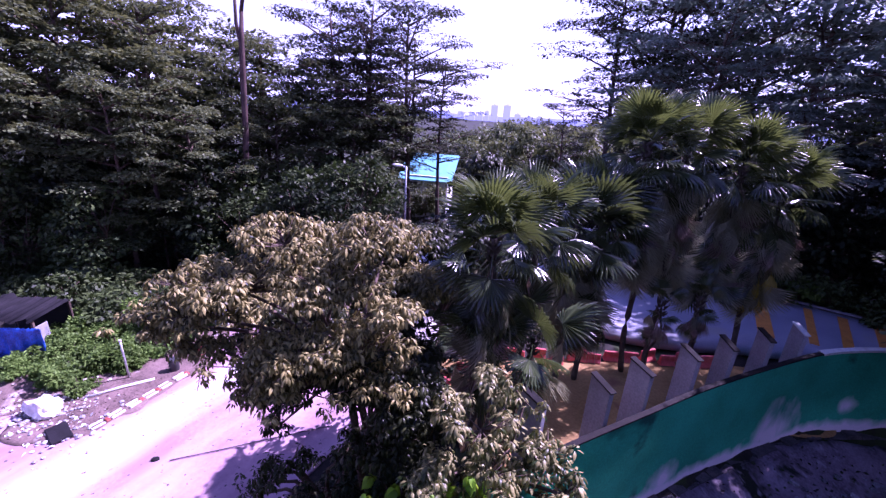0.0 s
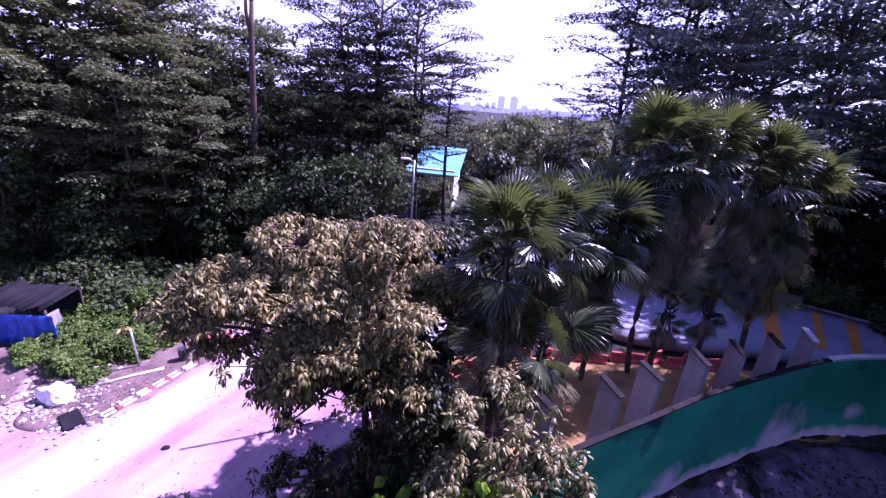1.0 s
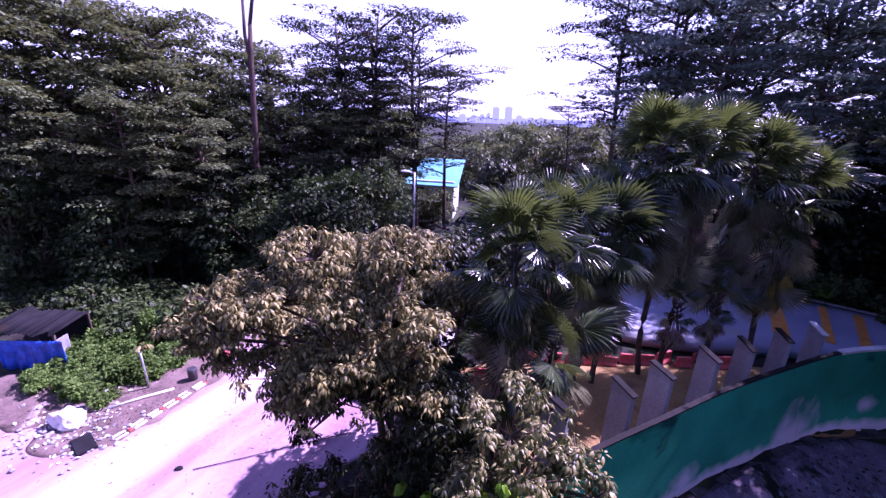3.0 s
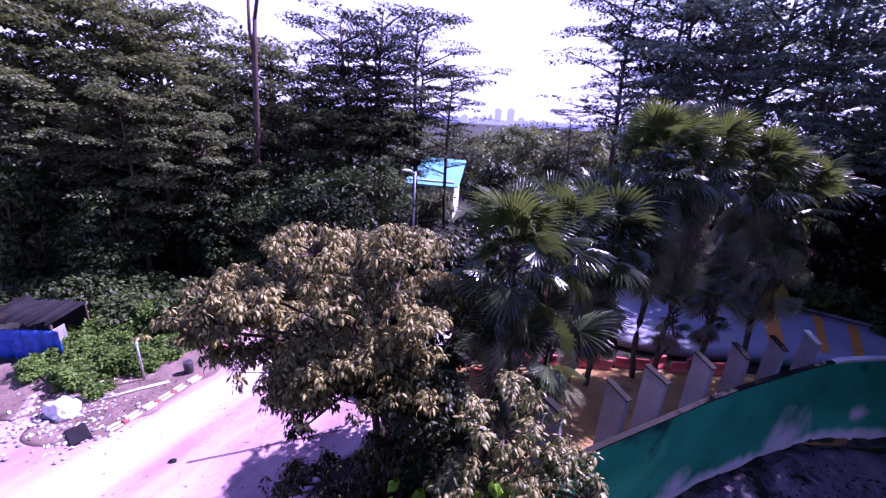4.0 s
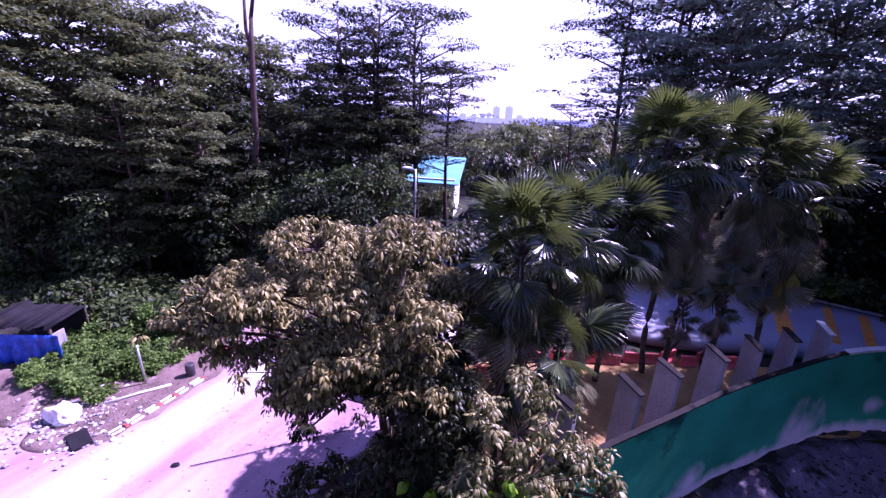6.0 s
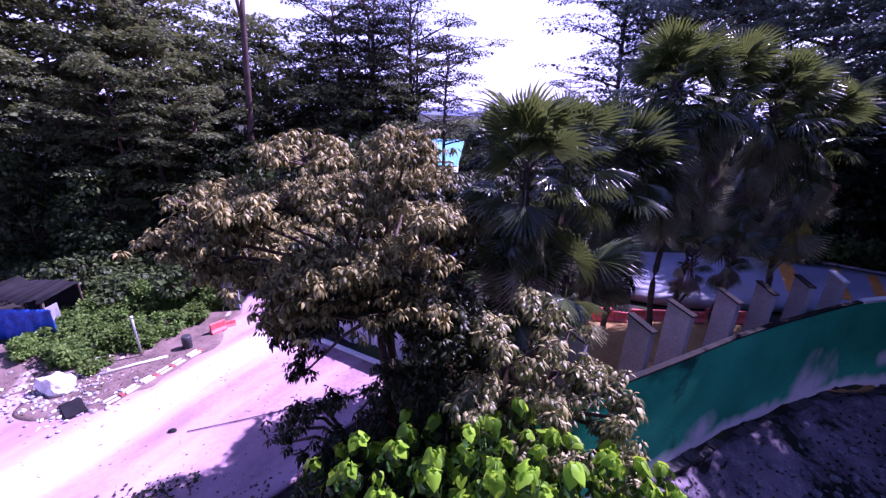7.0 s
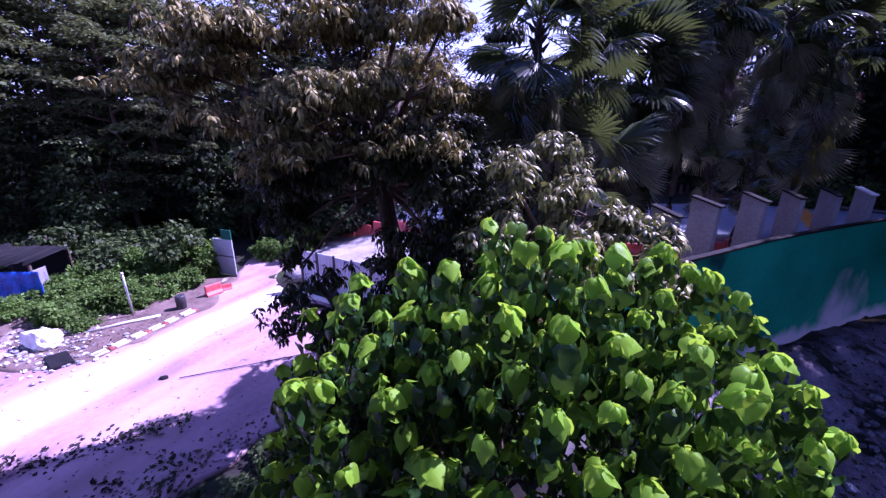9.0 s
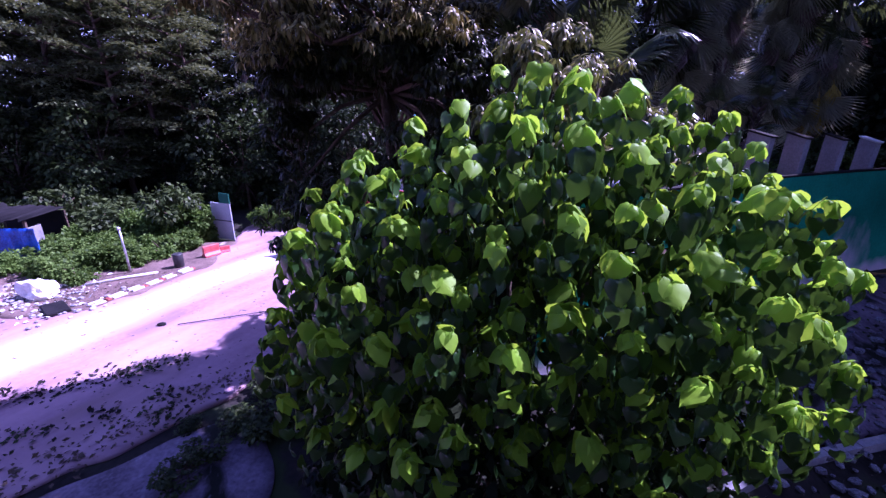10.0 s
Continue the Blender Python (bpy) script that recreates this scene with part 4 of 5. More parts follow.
# Mostly hidden tree, added so that its shadow reaches the drive.
plant("shade_tree", BUSHY[1], (-2.3, 11.2, land(-2.3, 11.2) - 0.1), "dark dense tree between the palms and the hoarding", "tree", turn=50, size=0.72)
for x, y, size in [(-10.2, 38.5, 0.46), (-8.6, 38.0, 0.44), (-7.4, 38.6, 0.46)]:
    plant("understory_tree", FAR[0], (x, y, land(x, y) - 0.2), "bushy green tree before the blue-roofed house", "tree", "bushes before the house", x * 40, size)
# the bare forked trunk above the forest
bm = bmesh.new()
tube(bm, [(-1.2, 0, 0), (-0.7, 0, 6), (-0.15, 0.1, 12), (0.2, 0, 17.2), (0.4, 0, 19)], [0.27, 0.23, 0.19, 0.17, 0.11], 9)
tube(bm, [(0.2, 0, 17.1), (-0.1, 0.1, 18.4), (-0.02, 0.2, 21.5)], [0.14, 0.11, 0.07], 7)
tube(bm, [(0.35, 0, 18.9), (0.75, 0, 20.5), (0.7, 0.1, 22.5)], [0.12, 0.1, 0.06], 7)
bare = thing("bare_tree", (-17.9, 24.0, -2.4), "tall bare reddish trunk forking above the forest", "tree")
part("trunk", bm, M["pale_bark"], bare)
bm = bmesh.new()
tube(bm, [(0, 0, 0), (0.1, 0, 5), (-0.1, 0, 9), (0.05, 0, 12.6)], [0.14, 0.12, 0.1, 0.06], 7)
bare = thing("bare_tree", (-22.2, 20.6, 0), "thin dead grey trunk standing among the trees", "tree")
part("trunk", bm, M["pale_bark"], bare)


# ---- fan palms ----
def fan_leaf(seed, material, radius=0.78, petiole=0.85, folded=0.0):
    """A palmate leaf: a stalk and a pleated fan of narrow drooping fingers."""
    rnd = random.Random(seed)
    V, F = [], []

    def tri(a, b, c):
        n = len(V)
        V.extend([a, b, c])
        F.append((n, n + 1, n + 2))

    w = 0.018
    for k in range(4):
        y0, y1 = petiole * k / 4, petiole * (k + 1) / 4
        z0, z1 = -0.10 * (y0 / petiole) ** 2, -0.10 * (y1 / petiole) ** 2
        for sx in (-1, 1):
            a, b = (sx * w, y0, z0), (sx * w * 0.85, y1, z1)
            c, d = (0, y0, z0 + 0.02), (0, y1, z1 + 0.02)
            tri(a, b, c)
            tri(b, d, c)
    hub = Vector((0, petiole, -0.10))
    n = 24
    half = radians(112 * (1 - 0.62 * folded))
    for k in range(n):
        a0, a1 = -half + 2 * half * k / n, -half + 2 * half * (k + 1) / n
        am = (a0 + a1) / 2
        R = radius * (1.0 - 0.22 * (abs(am) / half) ** 2) * rnd.uniform(0.93, 1.05)
        split = R * rnd.uniform(0.52, 0.66)
        hang = rnd.uniform(0.02, 0.18) + 0.8 * folded

        def at(ang, r, lift):
            fall = hang * max(0, r - 0.35 * R) ** 2 / R * 1.6 + 0.25 * (abs(ang) / half) * r * 0.5
            cup = folded * abs(math.sin(ang)) * r * 0.5
            return tuple(hub + Vector((math.sin(ang) * r * (1 - 0.35 * folded), math.cos(ang) * r, lift - fall - cup)))

        ridge = 0.028
        p0, p1, pm = at(a0, split, 0), at(a1, split, 0), at(am, split, ridge)
        h = tuple(hub)
        tri(h, p0, pm)
        tri(h, pm, p1)
        q = (a1 - a0) * 0.22
        m0, m1, mm = at(am - q, split + (R - split) * 0.55, 0), at(am + q, split + (R - split) * 0.55, 0), at(am, split + (R - split) * 0.55, ridge * 0.6)
        tri(p0, m0, pm)
        tri(pm, m0, mm)
        tri(pm, mm, p1)
        tri(mm, m1, p1)
        tip = at(am + rnd.uniform(-0.02, 0.02), R, -0.05 * rnd.random())
        tri(m0, tip, mm)
        tri(mm, tip, m1)
    me = np_mesh("frond", V, F, material)
    return me


FROND = [fan_leaf(k, M["palm"], 0.95, 0.7, 0.1 + 0.12 * (k % 3)) for k in range(4)]
YOUNG = [fan_leaf(20 + k, M["palm_young"], 0.92, 0.7, 0.4) for k in range(3)]
HANG = [fan_leaf(40 + k, M["palm_old" if k % 4 else "palm"], 0.95, 0.7, 0.5 + 0.12 * (k % 2)) for k in range(4)]
DEAD = [fan_leaf(60 + k, M["palm_dead"], 0.85, 0.6, 0.85) for k in range(2)]


def fan_palm(at, crown, seed, fronds=30, size=1.0, dead=4, label="fan palm with a ringed trunk and pleated green fans", topmost=0.12, skirt=1.6):
    rnd = random.Random(seed)
    base, top = Vector(at), Vector(crown)
    ob = thing("fan_palm", at, label, "palm", "fan palms behind the wall")
    bm = bmesh.new()
    rel = top - base
    n = 18
    pts = [rel * (k / n) + Vector((0.12 * math.sin(k * 0.5 + seed), 0.1 * math.sin(k * 0.4), 0)) * math.sin(math.pi * k / n) for k in range(n + 1)]
    tube(bm, pts, [(0.085 - 0.02 * k / n) * size * (1.08 if k % 2 else 0.94) for k in range(n + 1)], 9)
    part("trunk", bm, M["palm_bark"], ob, "ringed grey trunk")
    bm = bmesh.new()
    for k in range(16):
        a = k * 2.4
        o = rel + Vector((math.cos(a) * 0.07, math.sin(a) * 0.07, -0.05 - 0.035 * k))
        tube(bm, [o, o + Vector((math.cos(a) * 0.12, math.sin(a) * 0.12, 0.14))], [0.045, 0.012], 4)
    part("fibre_sheath", bm, M["palm_bark"], ob, "fibrous brown leaf bases")
    for k in range(fronds + dead):
        u = (k + 0.5) / fronds
        if k >= fronds:
            pitch, mesh, down = rnd.uniform(-86, -60), rnd.choice(DEAD), rnd.uniform(0.5, 0.8 * skirt)
        elif u < 0.34:
            pitch, down = 84 - 66 * (u / 0.34) ** 1.1 + rnd.uniform(-8, 8), 0.3 * u
            mesh = rnd.choice(YOUNG) if u < topmost else rnd.choice(FROND)
        elif u < 0.46:
            pitch, down = 10 - 50 * (u - 0.34) / 0.12 + rnd.uniform(-8, 8), 0.2 + rnd.uniform(0, 0.3)
            mesh = rnd.choice(FROND)
        else:
            v = (u - 0.46) / 0.54
            pitch, down = -50 - 34 * v ** 0.5 + rnd.uniform(-8, 8), 0.35 + skirt * v * rnd.uniform(0.6, 1.0)
            mesh = rnd.choice(HANG)
        turn = k * 137.5 + rnd.uniform(-14, 14)
        s = size * rnd.uniform(0.8, 1.0)
        f = part("frond", mesh, None, ob)
        back = rel * (down / max(0.1, rel.length))
        f.matrix_basis = Matrix.Translation(rel - back + Vector((0, 0, 0.05))) @ pose(0, 0, 0, 0, 0, turn) @ pose(0, 0, 0, pitch, rnd.uniform(-35, 35), 0) @ Matrix.Diagonal((s, s, s, 1))
    return ob


UP = 3.45
front_palm = fan_palm((-0.55, 7.6, UP - 0.2), (-0.66, 6.95, 9.3), 1, 56, 1.0, 3, "tall fan palm with brown dead fronds hanging", 0.2, 2.2)
for turn, pitch, down, s in [(175, -62, 1.1, 1.0), (205, -72, 1.9, 1.05), (150, -66, 1.5, 1.0), (230, -60, 1.0, 1.0), (185, -80, 2.7, 1.1), (120, -55, 0.9, 1.05), (215, -78, 2.4, 1.0), (155, -80, 2.9, 1.05), (250, -64, 1.6, 1.0), (95, -48, 0.8, 1.0), (110, -70, 2.0, 1.05)]:
    leaf = part("frond", HANG[int(down * 10) % 2], None, front_palm)
    leaf.matrix_basis = Matrix.Translation(Vector((-0.11, -0.65, 6.3)) * (1 - down / 6.3)) @ pose(0, 0, 0, 0, 0, turn) @ pose(0, 0, 0, pitch, 0, 0) @ Matrix.Diagonal((s, s, s, 1))
for turn, pitch, down, s in [(185, -58, 0.75, 0.9), (140, -66, 1.3, 0.95)]:
    leaf = part("frond", DEAD[int(s * 100) % 2], None, front_palm, "brown dead frond")
    leaf.matrix_basis = Matrix.Translation(Vector((-0.11, -0.65, 6.3)) * (1 - down / 6.3)) @ pose(0, 0, 0, 0, 0, turn) @ pose(0, 0, 0, pitch, 0, 0) @ Matrix.Diagonal((s, s, s, 1))
fan_palm((0.3, 8.5, UP), (0.3, 8.3, 9.45), 2, 36, 0.95, 2, skirt=2.6)
fan_palm((1.6, 10.3, UP), (1.5, 10.4, 8.9), 3, 52, 1.15, 3, "shorter dark green fan palm between taller ones", 0.0, 3.2)
fan_palm((2.3, 11.0, UP), (2.2, 11.1, 9.2), 12, 50, 1.1, 3, "shorter dark green fan palm between taller ones", 0.05, 3.2)
fan_palm((4.0, 11.9, UP), (3.3, 11.9, 11.15), 4, 74, 1.1, 14, "tall fan palm with yellowing top fronds", 0.3, 3.6)
fan_palm((4.9, 12.5, UP), (4.65, 12.6, 11.15), 5, 70, 1.08, 9, "tall fan palm with bright young fronds", 0.32, 3.7)
fan_palm((6.3, 12.7, UP), (6.5, 13.1, 10.6), 6, 74, 1.1, 9, "fan palm with glossy sunlit fronds", 0.3, 3.6)
last_palm = fan_palm((7.6, 12.7, UP), (7.95, 13.4, 10.1), 7, 72, 1.1, 8, "fan palm with yellow dying lower fronds", 0.26, 3.4)
SALLOW = fan_leaf(80, M["palm_yellow"], 0.8, folded=0.7)
for turn, pitch, down, s in [(200, -70, 2.4, 0.95), (-60, -66, 2.6, 1.0), (-95, -58, 2.9, 0.9), (240, -74, 3.0, 0.9), (-130, -50, 2.2, 0.85), (-80, -72, 2.2, 0.95)]:
    leaf = part("frond", SALLOW, None, last_palm, "yellow dying frond")
    leaf.matrix_basis = Matrix.Translation(Vector((0.35, 0.7, 6.65)) * (1 - down / 6.65)) @ pose(0, 0, 0, 0, 0, turn) @ pose(0, 0, 0, pitch, 0, 0) @ Matrix.Diagonal((s, s, s, 1))
fan_palm((4.6, 11.5, UP), (4.6, 11.5, 6.5), 8, 12, 0.55, 8, "small fan palm with a dark hanging skirt", 0.0, 1.0)
fan_palm((5.9, 12.1, UP), (5.85, 12.0, 6.6), 9, 12, 0.55, 8, "small fan palm with a dark hanging skirt", 0.0, 1.0)
fan_palm((-0.75, 7.3, UP), (-0.8, 7.0, 6.9), 10, 10, 1.0, 1, "low fan palm with large drooping fans", 0.0, 0.5)
fan_palm((0.5, 7.9, UP), (0.45, 7.6, 6.9), 11, 12, 1.0, 2, "low fan palm with large drooping fans", 0.0, 0.6)


# ---- the tan-leaved tree and its lower neighbour ----
def whorl_tree(name, at, domes, seed, leaf, material, bark, label, per=16, whorls=420, trunk_to=None, gaps=-0.12):
    """A spreading tree whose drooping leaves stand in whorls over layered domes."""
    rnd, rng = random.Random(seed), np.random.default_rng(seed)
    ob = thing(name, at, label, "tree")
    base = np.array(at)
    bm = bmesh.new()
    fork = Vector(trunk_to) - Vector(at)
    tube(bm, [(0, 0, -0.4), fork * 0.4 + Vector((0.1, 0.05, 0)), fork], [0.11, 0.09, 0.075], 8)
    P, A, U, S = [], [], [], []
    total = sum(d[3] for d in domes)
    for cx, cy, cz, weight, rx, ry, rz in domes:
        c = Vector((cx, cy, cz)) - Vector(at)
        mid = fork.lerp(c, 0.55) + Vector((rnd.uniform(-0.2, 0.2), rnd.uniform(-0.2, 0.2), 0.1))
        tube(bm, [fork, mid, c - Vector((0, 0, rz * 0.4))], [0.05, 0.035, 0.02], 6)
        m = int(whorls * weight / total)
        d = rng.normal(0, 1, (m, 3))
        d[:, 2] = np.abs(d[:, 2]) * 0.9 - 0.25
        d /= np.linalg.norm(d, axis=1, keepdims=True)
        o = d * np.array((rx, ry, rz)) * rng.uniform(0.3, 1.08, (m, 1)) + np.array(c)
        # The rear side keeps every whorl so that its cast shade stays closed.
        open_ = np.array([q[1] > 0.6 or noise.noise(Vector(q) * 1.9) > gaps + 0.25 * noise.noise(Vector(q) * 5.0) for q in o])
        o = o[open_]
        m = len(o)
        for k in range(0, m, 4):
            q = Vector(o[k])
            tube(bm, [c - Vector((0, 0, rz * 0.4)), (c + q) / 2 - Vector((0, 0, 0.1)), q], [0.022, 0.014, 0.006], 3)
        ang = (np.arange(per) * 2.4)[None, :] + rng.uniform(0, 6.28, (m, 1))
        tilt = rng.uniform(-1.7, 0.05, (m, per))
        ah = np.stack([np.cos(ang), np.sin(ang), tilt], axis=2)
        pos = o[:, None, :] + ah * leaf * 0.35 * rng.uniform(0.3, 1.5, (m, per, 1))
        up = rng.normal(0, 0.25, (m, per, 3)) + (0, 0, 1.0) + 0.35 * np.stack([np.cos(ang), np.sin(ang), 0 * ang], axis=2)
        P.append(pos.reshape(-1, 3))
        A.append(ah.reshape(-1, 3))
        U.append(up.reshape(-1, 3))
        S.append(leaf * rng.uniform(0.65, 1.3, m * per))
    part("trunk", bm, bark, ob)
    V, F = scatter(*LONG_LEAF, frames_from(np.concatenate(A), np.concatenate(U)), np.concatenate(P), np.concatenate(S))
    part("crown", np_mesh("crown", V, F, material), None, ob)
    return ob


whorl_tree("tan_leaved_tree", (-2.9, 5.6, 1.0), [
    (-5.9, 4.2, 8.15, 3, 0.68, 0.6, 0.22), (-5.25, 4.33, 8.37, 4, 0.77, 0.77, 0.35), (-5.1, 4.49, 8.77, 5, 0.81, 0.77, 0.4), (-4.6, 4.65, 8.77, 6, 0.99, 0.85, 0.45),
    (-4.1, 5.13, 9.47, 6, 0.81, 0.72, 0.4), (-3.1, 4.81, 8.82, 6, 0.9, 0.94, 0.45), (-2.6, 5.29, 9.55, 6, 0.8, 0.75, 0.42), (-1.9, 4.33, 8.82, 3, 0.54, 0.42, 0.22),
    (-2.5, 4.49, 8.07, 4, 0.81, 0.77, 0.4), (-3.4, 4.25, 7.92, 4, 0.72, 0.68, 0.4), (-4.2, 4.3, 7.62, 5, 0.85, 0.8, 0.42), (-5.3, 4.4, 7.75, 2, 0.6, 0.6, 0.25),
    (-3.5, 4.3, 7.3, 4, 0.9, 0.77, 0.4), (-2.4, 4.65, 7.35, 3, 0.8, 0.77, 0.4), (-4.3, 4.4, 7.0, 1.4, 0.7, 0.6, 0.35), (-5.25, 7.87, 8.22, 14.4, 1.08, 0.94, 0.45),
    # Most domes from here sit out of sight, added to shade the drive.
    (-4.5, 8.51, 8.32, 10.8, 1.08, 0.94, 0.45), (-5.4, 6.75, 7.49, 8.4, 0.9, 0.85, 0.4), (-3.1, 7.47, 7.42, 10.8, 0.99, 0.77, 0.45), (-2.1, 7.31, 8.02, 6, 0.72, 0.68, 0.4),
    (-3.2, 8.03, 8.72, 4.8, 0.99, 0.85, 0.45), (-6.15, 7.23, 7.62, 9.6, 0.81, 0.77, 0.35), (-4.8, 7.23, 7.32, 10.8, 0.99, 0.85, 0.45), 
    (-4.4, 9, 6.9, 8, 1.2, 0.9, 0.5), (-3.4, 9.9, 6.9, 8, 1.1, 0.9, 0.5), (-5.2, 5.9, 7.6, 5, 0.9, 0.8, 0.4),
    (-4, 5.8, 7.4, 5, 0.9, 0.8, 0.4), (-5.4, 7.9, 7.2, 13, 1.0, 0.9, 0.4), (-4.4, 8.2, 7.6, 13, 1.0, 0.9, 0.4), (-4.8, 7.1, 7.0, 12, 1.0, 0.9, 0.4),
    (-3.6, 7.6, 7.8, 12, 0.9, 0.9, 0.4)],
    21, 0.108, M["tan"], M["bark"], "spreading tree with drooping tan and olive leaves", 11, 12500, (-3.15, 5.4, 7.0), -0.1)
whorl_tree("pale_leaved_shrub", (-0.9, 5.4, 2.2), [
    (-1, 4.5, 7.05, 4, 0.45, 0.5, 0.3), (-0.5, 4.6, 6.8, 5, 0.6, 0.5, 0.3), (0.1, 4.7, 6.5, 4, 0.55, 0.5, 0.28), (0.7, 4.9, 6.25, 4, 0.5, 0.45, 0.25), (-0.3, 4.3, 6.2, 4, 0.7, 0.6, 0.35), (0.2, 5.2, 7, 2, 0.4, 0.35, 0.2), (-0.4, 5.1, 7.35, 2, 0.35, 0.35, 0.2), (0.4, 4.5, 5.8, 3, 0.7, 0.5, 0.3), (-0.9, 4.3, 5.7, 3, 0.7, 0.6, 0.4), (0.9, 4.2, 6.2, 3, 0.5, 0.45, 0.25), (0.4, 3.8, 5.8, 4, 0.7, 0.5, 0.35), (-0.4, 3.8, 5.9, 4, 0.7, 0.5, 0.35), (-1.1, 4, 6.3, 3, 0.5, 0.5, 0.3)],
    22, 0.125, M["olive"], M["bark"], "shrub with pale drooping leaves before the green wall", 10, 1900, (-0.5, 5.0, 5.0), 0.08)
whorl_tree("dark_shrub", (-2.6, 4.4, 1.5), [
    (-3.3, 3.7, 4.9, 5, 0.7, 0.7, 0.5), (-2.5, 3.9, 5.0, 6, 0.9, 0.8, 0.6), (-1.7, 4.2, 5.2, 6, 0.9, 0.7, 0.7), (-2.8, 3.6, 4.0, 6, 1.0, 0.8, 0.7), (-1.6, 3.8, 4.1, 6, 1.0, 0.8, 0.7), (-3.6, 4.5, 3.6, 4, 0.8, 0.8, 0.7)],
    23, 0.12, M["shade_leaf"], M["bark"], "leafy shrub under the trees, their shade put into its dark leaves", 12, 800, (-2.4, 4.1, 3.6))
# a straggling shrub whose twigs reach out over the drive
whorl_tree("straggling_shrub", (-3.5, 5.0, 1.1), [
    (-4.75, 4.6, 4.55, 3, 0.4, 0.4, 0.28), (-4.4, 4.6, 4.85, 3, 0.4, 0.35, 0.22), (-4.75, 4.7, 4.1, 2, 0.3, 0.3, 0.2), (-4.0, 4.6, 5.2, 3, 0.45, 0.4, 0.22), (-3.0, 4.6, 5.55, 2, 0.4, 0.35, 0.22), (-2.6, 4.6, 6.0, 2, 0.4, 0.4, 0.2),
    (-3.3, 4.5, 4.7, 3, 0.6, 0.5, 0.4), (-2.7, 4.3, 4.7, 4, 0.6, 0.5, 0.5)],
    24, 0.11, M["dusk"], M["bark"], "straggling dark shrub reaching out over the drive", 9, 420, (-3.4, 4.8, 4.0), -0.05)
# Fills the tan crown's underside; its shade is in the leaf colour.
whorl_tree("shaded_underside", (-2.3, 5.7, 1.3), [
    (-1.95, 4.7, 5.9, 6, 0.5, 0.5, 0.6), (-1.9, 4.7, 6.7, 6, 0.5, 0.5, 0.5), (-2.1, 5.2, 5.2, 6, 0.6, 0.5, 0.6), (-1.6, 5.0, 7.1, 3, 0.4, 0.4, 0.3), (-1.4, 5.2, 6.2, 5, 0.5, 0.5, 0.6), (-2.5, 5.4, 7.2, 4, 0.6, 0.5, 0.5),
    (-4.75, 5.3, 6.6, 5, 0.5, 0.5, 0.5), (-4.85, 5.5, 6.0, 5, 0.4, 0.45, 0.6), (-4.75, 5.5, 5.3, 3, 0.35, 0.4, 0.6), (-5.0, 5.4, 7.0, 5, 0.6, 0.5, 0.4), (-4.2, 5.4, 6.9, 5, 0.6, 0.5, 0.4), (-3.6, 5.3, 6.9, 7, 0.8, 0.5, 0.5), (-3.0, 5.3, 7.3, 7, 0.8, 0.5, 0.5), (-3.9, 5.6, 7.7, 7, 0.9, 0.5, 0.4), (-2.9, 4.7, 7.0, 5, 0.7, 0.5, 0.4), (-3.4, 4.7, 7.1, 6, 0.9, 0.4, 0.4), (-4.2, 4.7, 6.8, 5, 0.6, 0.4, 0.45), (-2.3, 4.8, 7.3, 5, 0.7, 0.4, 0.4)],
    25, 0.12, M["dusk"], M["bark"], "foliage added under the tan-leaved crown, shade put into its dark leaves", 12, 2700, (-3.1, 5.6, 6.6), -0.3)
# dense dark trees, hidden, added to shade the near half of the drive
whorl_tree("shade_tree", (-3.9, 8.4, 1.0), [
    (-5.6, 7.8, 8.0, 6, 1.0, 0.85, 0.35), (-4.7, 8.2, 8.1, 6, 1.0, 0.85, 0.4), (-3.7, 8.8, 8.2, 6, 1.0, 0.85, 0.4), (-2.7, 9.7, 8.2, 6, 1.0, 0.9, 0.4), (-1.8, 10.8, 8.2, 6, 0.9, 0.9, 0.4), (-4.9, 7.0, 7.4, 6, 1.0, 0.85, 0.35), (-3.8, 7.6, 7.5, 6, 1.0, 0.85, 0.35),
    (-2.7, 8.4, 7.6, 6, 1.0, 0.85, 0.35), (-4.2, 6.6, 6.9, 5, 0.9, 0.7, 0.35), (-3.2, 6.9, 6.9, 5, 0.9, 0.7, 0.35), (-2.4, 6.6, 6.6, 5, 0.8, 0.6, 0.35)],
    26, 0.2, M["dusk"], M["bark"], "dense dark-leaved tree added, hidden behind the tan-leaved one, to shade the drive", 11, 2300, (-3.8, 8.3, 5.6), -1.0)
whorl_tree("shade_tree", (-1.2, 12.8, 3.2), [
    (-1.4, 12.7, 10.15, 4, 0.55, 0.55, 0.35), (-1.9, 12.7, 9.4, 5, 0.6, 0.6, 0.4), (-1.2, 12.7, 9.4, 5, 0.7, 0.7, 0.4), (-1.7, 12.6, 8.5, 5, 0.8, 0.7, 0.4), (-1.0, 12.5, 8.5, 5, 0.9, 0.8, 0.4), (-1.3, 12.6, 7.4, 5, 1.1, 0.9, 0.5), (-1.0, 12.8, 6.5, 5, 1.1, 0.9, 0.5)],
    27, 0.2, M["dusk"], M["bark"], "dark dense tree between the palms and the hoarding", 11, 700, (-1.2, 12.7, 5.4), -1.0)


